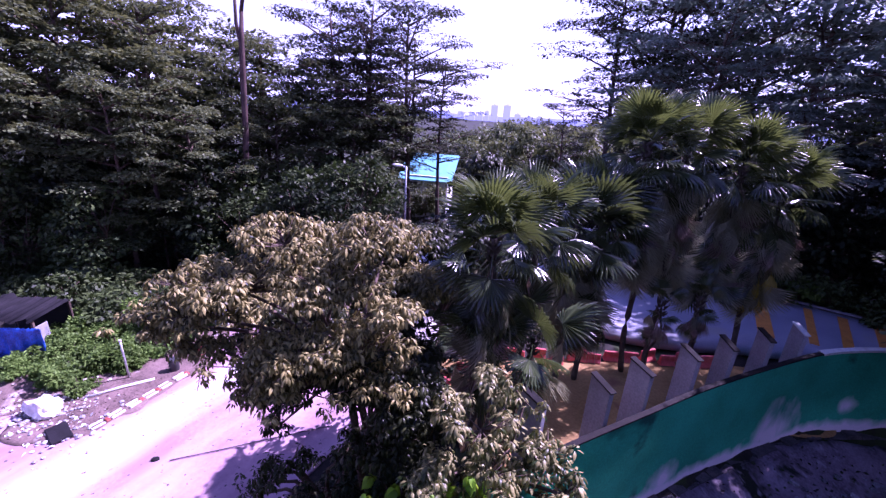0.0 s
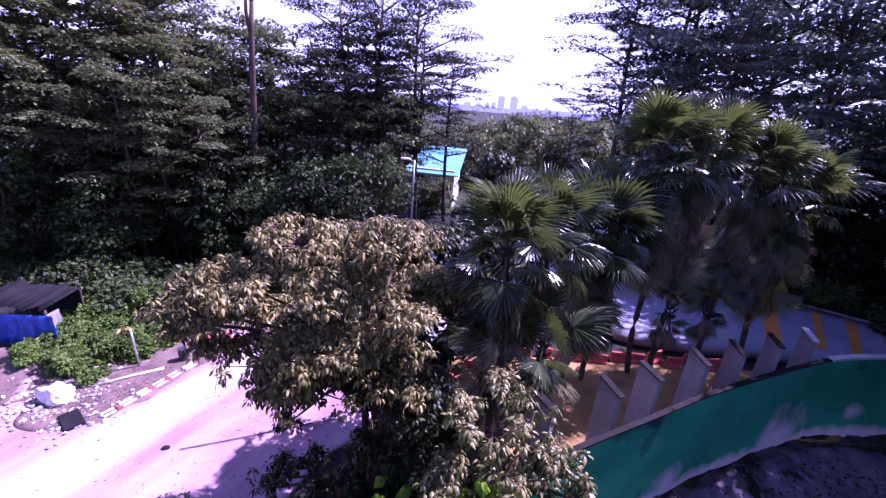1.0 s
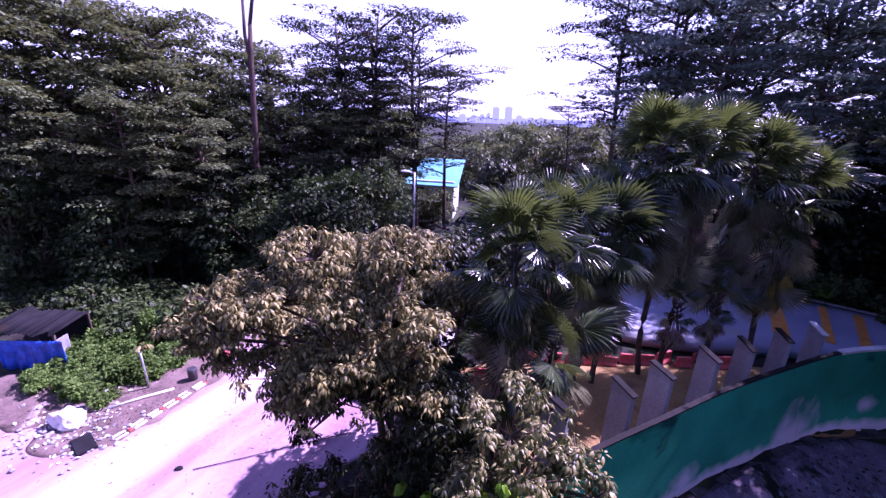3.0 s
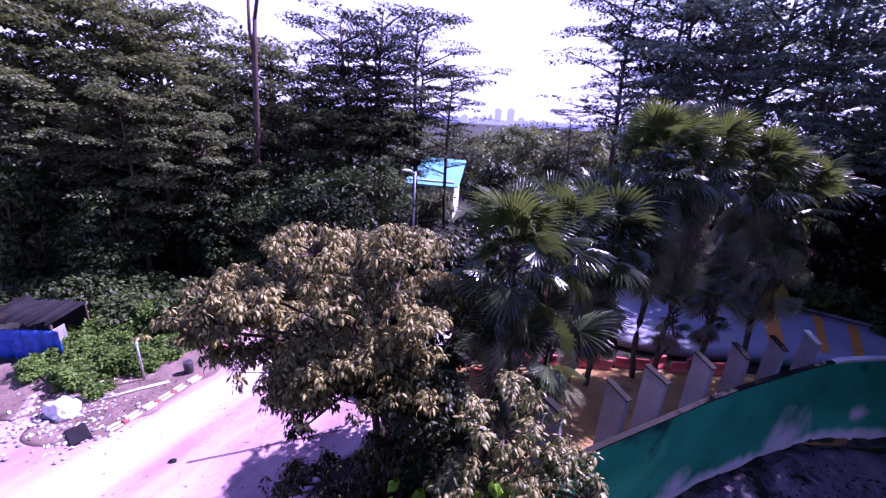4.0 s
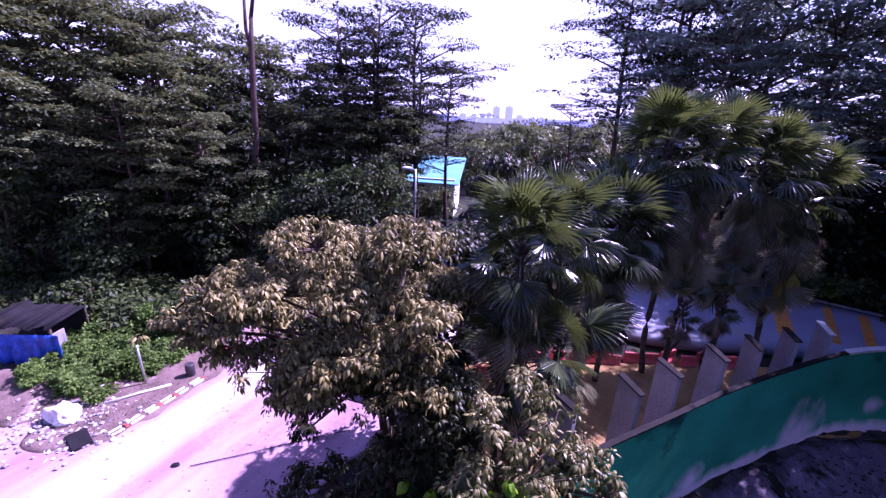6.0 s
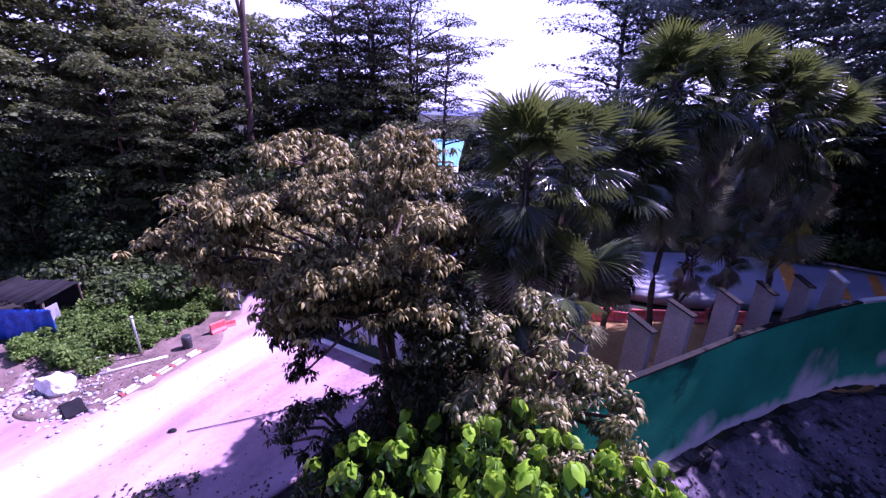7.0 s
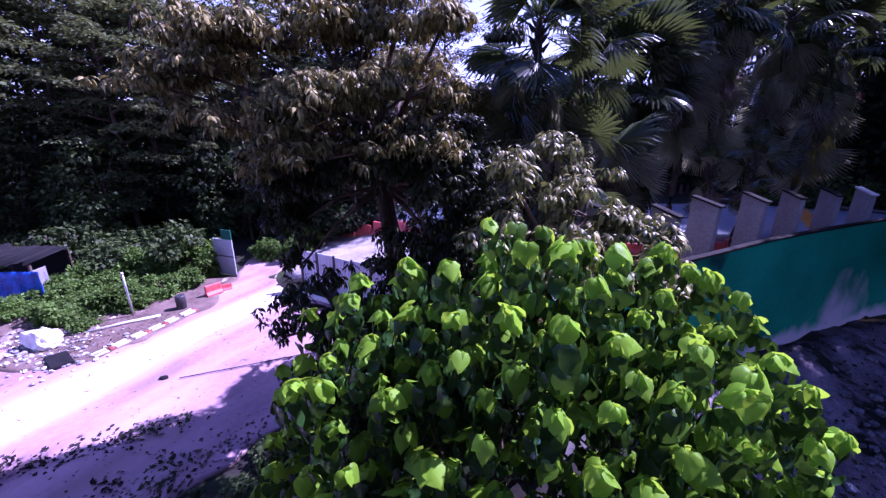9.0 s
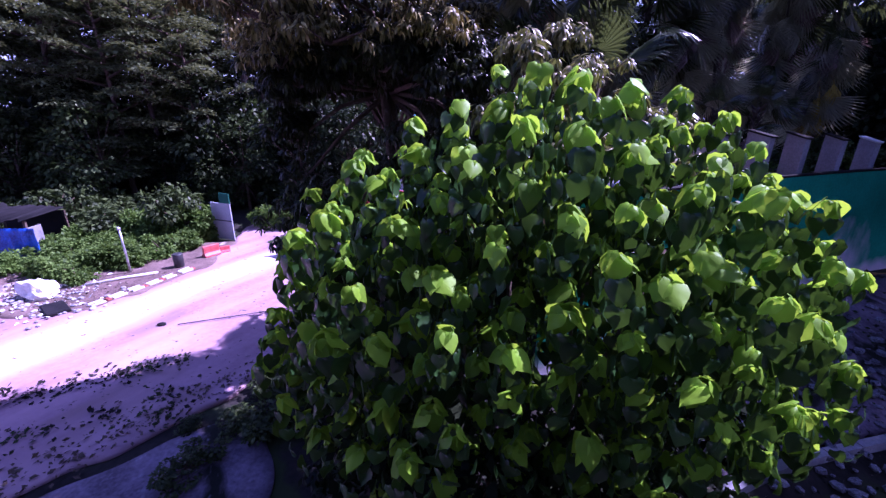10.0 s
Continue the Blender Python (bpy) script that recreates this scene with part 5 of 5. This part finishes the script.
# ---- the broad-leaved bush in front ----
def broad_leaf(bend, rnd):
    """A broad lobed leaf with a ruffled edge, drooping to its tip."""
    prof = [(0.0, 0.0), (-0.08, 0.27), (0.14, 0.46), (0.4, 0.45), (0.62, 0.31), (0.84, 0.14), (1.0, 0.0)]
    V, F = [], []
    curl = rnd.uniform(0.05, 0.35)
    for y, w in prof:
        t = max(0, y)
        drop = -bend * t * t
        for side in (2, 1, 0, -1, -2):
            q = w * side / 2 * rnd.uniform(0.9, 1.1)
            ruffle = 0.1 * rnd.uniform(-1, 1) * (abs(side) == 2)
            V.append((q, y if abs(side) == 2 else 0.4 * y + 0.6 * t, drop - curl * abs(q) * abs(side) / 2 + ruffle * w + 0.035 * (abs(side) == 1) * math.sin(9 * t)))
    for i in range(len(prof) - 1):
        for k in range(4):
            a, b = 5 * i + k, 5 * i + 5 + k
            F += [(a, b, b + 1), (a, b + 1, a + 1)]
    return V, F


def rosette(seed):
    """Broad leaves hung round a shoot tip like an umbrella, in three tiers."""
    rnd = random.Random(seed)
    Vs, Fs, topmost, n = [], [], [], 0
    for k in range(rnd.randint(14, 17)):
        V, F = broad_leaf(rnd.uniform(0.12, 0.4), rnd)
        a = k * 2.4 + rnd.uniform(-0.35, 0.35)
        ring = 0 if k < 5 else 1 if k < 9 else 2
        s = 0.155 * rnd.uniform(0.75, 1.2) * (1.0, 1.0, 1.1)[ring]
        stalk = (0.17, 0.12, 0.035)[ring] * rnd.uniform(0.75, 1.25)
        tip = rnd.uniform(*((-100, -82), (-90, -66), (-72, -30))[ring])
        m = pose(0, 0, (-0.22, -0.05, 0.06)[ring] + rnd.uniform(-0.03, 0.03), 0, 0, math.degrees(a)) @ Matrix.Translation((0, stalk, -stalk * 0.3)) @ pose(0, 0, 0, tip, rnd.uniform(-25, 25), 0) @ Matrix.Diagonal((s, s, s, 1))
        Vs += [tuple(m @ Vector(v)) for v in V]
        Fs += [tuple(i + n for i in f) for f in F]
        # The top tier gets the sunlit colour, the hanging tiers the shaded one.
        topmost += [int(ring == 2)] * len(F)
        n += len(V)
    return np.array(Vs), np.array(Fs), np.array(topmost, dtype=np.int32)


def leafy_mesh(name, V, F, topmost):
    """Lit top and shaded lower leaves in one mesh, each with its own colour."""
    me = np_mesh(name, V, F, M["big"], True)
    me.materials.append(M["big_lit"])
    me.polygons.foreach_set("material_index", topmost)
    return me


def broad_bush():
    rnd = random.Random(8)
    at = (-0.7, 2.9, 0.6)
    ob = thing("broad_leaved_bush", at, "lush bush with large drooping heart-shaped bright green leaves", "bush")
    kinds = [rosette(90 + k) for k in range(8)]
    meshes = [leafy_mesh("sprig", *kind) for kind in kinds]
    for k in range(7):
        a = k * 0.9
        part("stem", tube(bmesh.new(), [(0, 0, -0.4), (math.cos(a) * 0.6, math.sin(a) * 0.4, 2.0), (math.cos(a) * 1.3, math.sin(a) * 0.7, 4.4)], [0.06, 0.045, 0.015], 6), M["bark"], ob)
    places, rest, tries = [], [], 0
    while len(places) + len(rest) < 1250 and tries < 60000:
        tries += 1
        u, v = rnd.uniform(-0.7, 1.0), rnd.uniform(0, 2 * math.pi)
        s = math.sqrt(max(0, 1 - u * u))
        lump = 1 + 0.16 * noise.noise(Vector((s * math.cos(v) * 2.4, s * math.sin(v) * 2.4, u * 2.4)))
        inner = tries > 35000
        r = lump * (rnd.uniform(0.55, 0.82) if inner else rnd.uniform(0.9, 1.06))
        p = Vector((2.85 * s * math.cos(v) * r + 0.4 * u - 0.1, 1.75 * s * math.sin(v) * r, 3.5 + 2.35 * u * r))
        near = not inner and math.sin(v) < 0.35 and len(places) < 290
        if all((p - q).length > (0.37 if inner else 0.405) for q in places + rest):
            (places if near else rest).append(p)

    def stance(p):
        return Matrix.Translation(p) @ pose(0, 0, 0, 0, 0, math.degrees(math.atan2(p.y, p.x)) - 90) @ pose(0, 0, 0, rnd.uniform(-16, 2), rnd.uniform(-8, 8), rnd.uniform(0, 360)) @ Matrix.Diagonal([rnd.uniform(0.82, 1.24)] * 3 + [1])

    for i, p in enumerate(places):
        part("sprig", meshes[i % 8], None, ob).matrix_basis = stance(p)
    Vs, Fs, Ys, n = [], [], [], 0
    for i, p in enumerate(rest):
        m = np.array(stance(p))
        V, F, topmost = kinds[i % 8]
        Ys.append(topmost)
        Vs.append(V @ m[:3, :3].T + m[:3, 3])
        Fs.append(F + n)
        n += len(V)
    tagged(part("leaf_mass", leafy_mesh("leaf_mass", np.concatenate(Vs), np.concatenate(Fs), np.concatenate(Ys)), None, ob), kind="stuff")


broad_bush()
# low weeds on the bank and by the drive
for k in range(44):
    x, y = rnd.uniform(-22, -16.0), rnd.uniform(10.6, 15.2)
    if y < 10.4 + (-16.4 - x) * 0.05 or x > -16.2 + (y - 10.5) * 0.35 - 0.4:
        continue
    plant("weed_clump", LOW[k % 2], (0.975 * x, 0.945 * y, -0.1), "low bright green weeds beside the drive", "weeds", "weeds by the drive", rnd.uniform(0, 360), rnd.uniform(0.32, 0.5))
for k in range(18):
    x, y = rnd.uniform(-20.5, -16.0), rnd.uniform(15.0, 18.6)
    plant("tall_weed", LOW[k % 2], (0.975 * x, 0.945 * y, -0.1), "tall leafy weeds beside the gate board", "weeds", "weeds by the gate", rnd.uniform(0, 360), rnd.uniform(0.4, 0.68), rnd.uniform(0.9, 1.25))
for k in range(12):
    x, y = rnd.uniform(-14.2, -12.4), rnd.uniform(17.5, 20.5)
    plant("tall_weed", LOW[k % 2], (x, y, land(x, y) - 0.1), "leafy weeds behind the hoarding", "weeds", "weeds behind the hoarding", rnd.uniform(0, 360), rnd.uniform(0.35, 0.6), rnd.uniform(0.9, 1.5))


for k in range(30):
    x, y = -29 + 0.42 * k + rnd.uniform(-0.5, 0.5), 15.0 + rnd.uniform(-0.8, 4.4)
    plant("undergrowth_bush", LEAFY[k % 2], (x, y, land(x, y) - 0.1), "leafy green undergrowth at the forest edge", "bush", "undergrowth by the forest", rnd.uniform(0, 360), rnd.choice((0.35, 0.5, 0.65, 0.9)), rnd.uniform(0.7, 1.3))


for k, (x, y, s) in enumerate([(-6.1, 5.6, 0.3), (-6.3, 4.6, 0.25), (-5.6, 6.6, 0.35), (-6.4, 3.4, 0.3), (-7.2, 4.4, 0.16), (-5.5, 4.9, 0.4)]):
    plant("weed_clump", LEAFY[k % 2], (x, y, land(x, y) - 0.05), "low weeds along the shaded edge of the drive", "weeds", "weeds at the slope foot", k * 70, s, 0.7)


# ---- things by the drive ----
def kerb_row():
    g = tagged(new("kerb"), "low kerb of alternating red and white blocks", "kerb", kind="structure")
    pts = along(curve_through([(-14.35, 8.5), (-14.12, 9.3), (-13.95, 10.2), (-13.75, 11.1), (-13.5, 12.0), (-13.4, 12.6)]), 0.62)
    for k, (a, b) in enumerate(zip(pts, pts[1:])):
        d = math.degrees(math.atan2(b[1] - a[1], b[0] - a[0])) + (k * 5 % 7) - 3
        at = pose(a[0], a[1], 0.05, 0, (k * 7 % 5) - 2, d)
        for side in (-0.11, 0.11):
            o = part("block", box(bmesh.new(), (0.0, side - 0.045, -0.06), (0.42 + 0.05 * (k % 2), side + 0.045, 0.07 + 0.02 * (k % 3)), 0.015), M["white"], g)
            o.matrix_basis = at
        if k % 3 != 1:
            o = part("block", box(bmesh.new(), (0.46, -0.13, -0.06), (0.6, 0.12, 0.07), 0.02), M["red"], g)
            o.matrix_basis = at


kerb_row()
pole = thing("marker_pole", (-15.55, 11.2, 0), "short pale steel marker pole in the weeds", "pole")
part("shaft", tube(bmesh.new(), [(0, 0, -0.2), (-0.02, 0, 0.9), (-0.05, 0, 1.86)], [0.04, 0.04, 0.038], 10), M["galv"], pole)
part("cap", tube(bmesh.new(), [(-0.05, 0, 1.84), (-0.05, 0, 1.92), (-0.05, 0, 1.94)], [0.055, 0.055, 0.03], 10), M["white"], pole)
pipe = thing("pipe", (-16.0, 9.75, 0.12), "long white pipe lying along the drive edge", "pipe")
part("tube", tube(bmesh.new(), [(0, 0, 0), (0.78, 0.8, 0.03), (1.55, 1.6, 0)], [0.055, 0.055, 0.055], 9), M["white"], pipe)
bm = bmesh.new()
bmesh.ops.create_icosphere(bm, subdivisions=3, radius=0.5)
for v in bm.verts:
    v.co = Vector((v.co.x * 1.15, v.co.y * 0.8, v.co.z * 0.75 + 0.22)) * (1 + 0.38 * noise.noise(v.co * 2.6) + 0.2 * noise.noise(v.co * 7) + 0.08 * noise.noise(v.co * 17))
    v.co.z = max(0, v.co.z)
sack = thing("sack", (-16.6, 8.75, 0.08), "crumpled white sack dumped on the verge", "sack")
part("cloth", bm, M["white"], sack)
slab = thing("concrete_slab", (-15.1, 8.05, 0.13), "weathered dark concrete slab lying on the verge", "slab", turn=-28)
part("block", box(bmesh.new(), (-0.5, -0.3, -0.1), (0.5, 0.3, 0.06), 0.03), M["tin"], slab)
stone = thing("stone", (-11.1, 7.9, 0.08), "dark lump of stone on the drive", "stone", turn=20)
bm = bmesh.new()
bmesh.ops.create_icosphere(bm, subdivisions=2, radius=0.09)
for v in bm.verts:
    v.co = Vector((v.co.x * 1.5, v.co.y, v.co.z * 0.6)) * (1 + 0.3 * noise.noise(v.co * 12))
part("lump", bm, M["tin"], stone)
for k in range(120):
    x, y = rnd.gauss(-16.0, 1.1), rnd.gauss(8.5, 0.8)
    s = rnd.uniform(0.03, 0.11)
    bm = bmesh.new()
    bmesh.ops.create_icosphere(bm, subdivisions=1, radius=1)
    for v in bm.verts:
        v.co = Vector((v.co.x * s * rnd.uniform(0.7, 1.3), v.co.y * s, max(-0.3, v.co.z) * s * 0.7))
    o = part("rubble", bm, M["concrete"] if k % 5 else M["plaster"])
    o.matrix_world = pose(x, y, land(x, y) + 0.1, 0, 0, k * 40)
    tagged(o, "broken concrete rubble lying on the verge", "rubble", "rubble by the drive")
def litter(name, count, where, size, material, label, category, seed):
    """Many small fallen leaves and clods lying on the ground."""
    rng, r = np.random.default_rng(seed), random.Random(seed)
    P = []
    while len(P) < count:
        x, y = where(r)
        P.append((x, y, land(x, y) + 0.09))
    P = np.array(P)
    A = rng.normal(0, 1, (count, 3)) * (1, 1, 0.25)
    U = rng.normal(0, 0.5, (count, 3)) + (0, 0, 1)
    V, F = scatter(*SMALL_LEAF, frames_from(A, U), P, size * rng.uniform(0.4, 1.3, count))
    return tagged(part(name, np_mesh(name, V, F, material), None), label, category, kind="stuff")


def by_drive(r):
    x, y = r.choice([(-11.9, 4.4), (-11.4, 4.7), (-10.9, 5.0), (-10.4, 5.4), (-10.1, 5.7), (-9.7, 6.0), (-9.3, 6.4), (-9.2, 4.4), (-8.4, 5.2), (-10.2, 3.6), (-7.8, 4.6)])
    return x + r.gauss(0, 0.3), y + r.gauss(0, 0.18)


def near_edge(r):
    t = r.random()
    return -6.9 - 2.4 * t - abs(r.gauss(0, 0.7)) + 0.3, 6.4 - 4.2 * t + r.gauss(0, 0.3)


def on_bank(r):
    while True:
        x, y = r.uniform(0.5, 13), r.uniform(2.5, 12.0)
        if side_of_edge(x, y) < -0.45:
            return x, y


litter("leaf_litter", 700, lambda r: (r.uniform(-19.0, -14.2), r.uniform(8.4, 11.5)), 0.1, M["bark"], "brown twigs and leaves strewn over the verge", "litter", 11)
litter("paper_litter", 240, lambda r: (r.gauss(-16.6, 1.1), r.gauss(8.8, 0.9)), 0.16, M["white"], "pale scraps of litter round the dumped sack", "litter", 12)
litter("leaf_litter", 620, by_drive, 0.13, M["soil"], "dark clods and leaves scattered over the drive", "litter", 9)
litter("leaf_litter", 420, near_edge, 0.12, M["bark"], "dark fallen leaves strewn along the drive edge", "litter", 4)
litter("leaf_litter", 1300, on_bank, 0.13, M["soil"], "dark dead leaves and sticks covering the bank", "litter", 5)
litter("leaf_litter", 500, on_bank, 0.045, M["dirt"], "pale scraps among the leaves on the bank", "litter", 6)
joint = thing("cable", (-10.6, 7.95, 0.1), "thin dark cable lying across the drive", "cable")
part("line", tube(bmesh.new(), [(0, 0, 0), (1.3, 0.75, 0.01), (2.9, 1.75, 0.0), (4.5, 2.7, 0.01)], [0.017] * 4, 5), M["post"], joint)
bin_ = thing("bin", (-14.2, 12.15, 0.05), "small dark drum standing by the kerb", "drum")
part("drum", tube(bmesh.new(), [(0, 0, 0), (0, 0, 0.05), (0, 0, 0.3), (0, 0, 0.32), (0, 0, 0.55), (0, 0, 0.6)], [0.17, 0.19, 0.185, 0.195, 0.185, 0.17], 14), M["post"], bin_)


def barrier_mesh():
    bm = bmesh.new()
    pts = [(-0.24, 0), (-0.24, 0.12), (-0.1, 0.3), (-0.08, 0.72), (0.08, 0.72), (0.1, 0.3), (0.24, 0.12), (0.24, 0)]
    a = [bm.verts.new((0, y, z)) for y, z in pts]
    b = [bm.verts.new((1.0, y, z)) for y, z in pts]
    bm.faces.new(a[::-1])
    bm.faces.new(b)
    for k in range(len(pts)):
        bm.faces.new((a[k], a[(k + 1) % 8], b[(k + 1) % 8], b[k]))
    bmesh.ops.recalc_face_normals(bm, faces=bm.faces)
    bmesh.ops.bevel(bm, geom=list(bm.edges), offset=0.02, segments=1, affect="EDGES")
    me = bpy.data.meshes.new("shell")
    bm.to_mesh(me)
    bm.free()
    me.materials.append(M["pink"])
    return me


BARRIER = barrier_mesh()


def barrier(x, y, z, turn, size, label="red plastic road barrier, faded"):
    o = thing("road_barrier", (x, y, z), label, "barrier", "red barriers", turn=turn)
    part("shell", BARRIER, None, o)
    part("foot", box(bmesh.new(), (0.1, -0.27, 0), (0.9, 0.27, 0.04), 0.01), M["post"], o)
    o.scale = (size, size, size)
    return o


barrier(-14.0, 13.3, 0.06, 66, 0.7)
barrier(-13.75, 14.05, 0.06, 48, 0.4)
for k, (x, y) in enumerate(along([(-2.2, 10.9), (0.1, 11.8), (3.0, 12.3), (5.6, 12.75), (8.0, 13.3)], 0.66)):
    lean = rnd.uniform(-22, 22)
    barrier(x, y + rnd.uniform(-0.15, 0.15), land(x, y) + 0.04, [-15, 14, 15, 8][min(3, int(max(0, x + 0.2) // 3))] + lean, rnd.uniform(0.42, 0.66))
for k in range(5):
    x, y = -11.5 + 1.25 * k, 22.6 - 0.5 * k
    barrier(x, y, land(x, y) + 0.05, -22, 1.1)
# ---- gate board, shed, lamp, house ----
board = thing("gate_board", (-14.95, 16.0, 0), "upright pale board with a green top band by the gate", "board", turn=-8)
part("panel", box(bmesh.new(), (-0.6, -0.03, 0.05), (0.6, 0.03, 1.9), 0.006), M["hoarding"], board)
part("top_band", box(bmesh.new(), (0.0, -0.034, 1.91), (0.6, 0.03, 2.4), 0.006), M["green"], board, "green top band")
part("rail", box(bmesh.new(), (-0.62, -0.055, 1.0), (0.62, -0.034, 1.05), 0.004), M["post"], board)
for sx in (-0.5, 0.5):
    part("leg", box(bmesh.new(), (sx - 0.03, 0.034, -0.1), (sx + 0.03, 0.09, 1.5), 0.004), M["post"], board)


def shed():
    g = thing("shed", (-21.7, 12.3, -0.1), "small dark shed with a tin roof and hanging blue tarpaulin", "shed", turn=12)
    for sx in (-1.7, 0.95):
        for sy in (-0.9, 1.0):
            part("post", box(bmesh.new(), (sx - 0.05, sy - 0.05, -0.1), (sx + 0.05, sy + 0.05, 1.9), 0.006), M["bark"], g)
    V, F = [], []
    for i in range(61):
        x = -2.1 + 3.2 * i / 60
        for j in range(2):
            V.append((x, -1.1 + 2.1 * j + 0.35 * noise.noise(Vector((x * 2.2, j, 4))), 1.95 + 0.15 * j + 0.025 * math.cos(i * 1.57) + 0.32 * noise.noise(Vector((x * 1.4, j * 3, 2)))))
    for i in range(60):
        F.append((2 * i, 2 * i + 2, 2 * i + 3, 2 * i + 1))
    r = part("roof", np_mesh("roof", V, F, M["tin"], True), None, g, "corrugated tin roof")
    r.modifiers.new("depth", "SOLIDIFY").thickness = 0.012
    V, F = [], []
    for i in range(41):
        x = -1.6 + 3.0 * i / 40
        for j in range(9):
            V.append((x, -1.05 + 0.1 * math.sin(i * 0.9) * (1 - j / 9) + 0.04 * math.sin(i * 2.3 + j), 0.1 + 1.5 * j / 8))
    for i in range(40):
        for j in range(8):
            F.append((i * 9 + j, i * 9 + 9 + j, i * 9 + 10 + j, i * 9 + j + 1))
    t = part("tarpaulin", np_mesh("tarpaulin", V, F, M["tarp"], True), None, g, "creased blue tarpaulin")
    t.modifiers.new("depth", "SOLIDIFY").thickness = 0.01
    part("side_panel", box(bmesh.new(), (1.02, -0.95, 0.1), (1.07, -0.35, 1.6), 0.01), M["concrete"], g, "grey sheet panel")
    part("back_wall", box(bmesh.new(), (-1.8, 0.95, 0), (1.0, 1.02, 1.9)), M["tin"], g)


shed()
lamp = thing("street_lamp", (-7.55, 26, terrace(-7.4)), "grey steel street lamp with a pale flat head", "street lamp")
part("pole", tube(bmesh.new(), [(0, 0, -0.2), (0, 0, 4), (0, 0, 6.75)], [0.1, 0.08, 0.06], 10), M["galv"], lamp)
part("arm", tube(bmesh.new(), [(0, 0, 6.6), (-0.2, 0, 6.74), (-0.35, 0, 6.77)], [0.04, 0.035, 0.03], 8), M["galv"], lamp)
bm = bmesh.new()
bmesh.ops.create_icosphere(bm, subdivisions=3, radius=1)
for v in bm.verts:
    v.co = Vector((v.co.x * 0.38 - 0.6, v.co.y * 0.16, max(-0.5, v.co.z) * 0.1 + 6.79))
head = part("head", bm, M["white"], lamp)
part("lens", box(bmesh.new(), (-0.85, -0.1, 6.71), (-0.45, 0.1, 6.74), 0.01), M["galv"], head)
house = thing("house", (-9.3, 42, 0.6), "small pale house with a light blue sheet roof", "house")
part("wall", box(bmesh.new(), (-2.4, -1.5, 0), (2.4, 2.5, 4.6)), M["coping"], house)
bm = bmesh.new()
box(bm, (-2.9, -2.2, 0), (2.9, 3.4, 0.12), 0.02)
bmesh.ops.transform(bm, matrix=Matrix.Translation((0, 0, 5.0)) @ Matrix.Rotation(radians(24), 4, "X"), verts=bm.verts)
part("roof", bm, M["roof_blue"], house, "light blue corrugated roof")
for x in (-1.3, 1.1):
    w = part("window", box(bmesh.new(), (x - 0.5, -1.54, 2.9), (x + 0.5, -1.5, 3.9), 0.01), M["post"], house)
    part("sill", box(bmesh.new(), (x - 0.6, -1.62, 2.8), (x + 0.6, -1.5, 2.88), 0.01), M["concrete"], w)
    part("mullion", box(bmesh.new(), (x - 0.03, -1.57, 2.92), (x + 0.03, -1.545, 3.88)), M["white"], w)

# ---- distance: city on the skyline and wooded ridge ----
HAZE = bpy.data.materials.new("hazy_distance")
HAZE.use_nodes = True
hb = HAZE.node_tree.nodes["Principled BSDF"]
# Aerial haze is put into a blue base colour and a faint glow.
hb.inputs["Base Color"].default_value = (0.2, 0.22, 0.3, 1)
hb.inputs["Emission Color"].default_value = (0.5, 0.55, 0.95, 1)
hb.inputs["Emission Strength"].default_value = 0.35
rnd2 = random.Random(6)
V, F = [], []
for i in range(161):
    x = -1400 + 2800 * i / 160
    h = 4 + 16 * (0.5 + noise.noise(Vector((x * 0.004, 3, 0)))) + 5 * noise.noise(Vector((x * 0.03, 1, 0)))
    V += [(x, 1560, -60), (x, 1560, h), (x, 1640, h - 4)]
for i in range(160):
    a = 3 * i
    F += [(a, a + 3, a + 4, a + 1), (a + 1, a + 4, a + 5, a + 2)]
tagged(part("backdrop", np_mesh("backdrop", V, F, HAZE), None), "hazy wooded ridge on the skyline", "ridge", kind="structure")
for k, (x, w, h) in enumerate([(-82, 24, 47), (-38, 26, 49), (-130, 16, 22), (-160, 20, 18), (-108, 14, 26), (0, 22, 22), (40, 26, 16), (-200, 24, 20), (75, 20, 18)]):
    t = thing("tower_block", (x, 1500, -30), "pale hazy tower block on the far skyline", "tower", "skyline towers")
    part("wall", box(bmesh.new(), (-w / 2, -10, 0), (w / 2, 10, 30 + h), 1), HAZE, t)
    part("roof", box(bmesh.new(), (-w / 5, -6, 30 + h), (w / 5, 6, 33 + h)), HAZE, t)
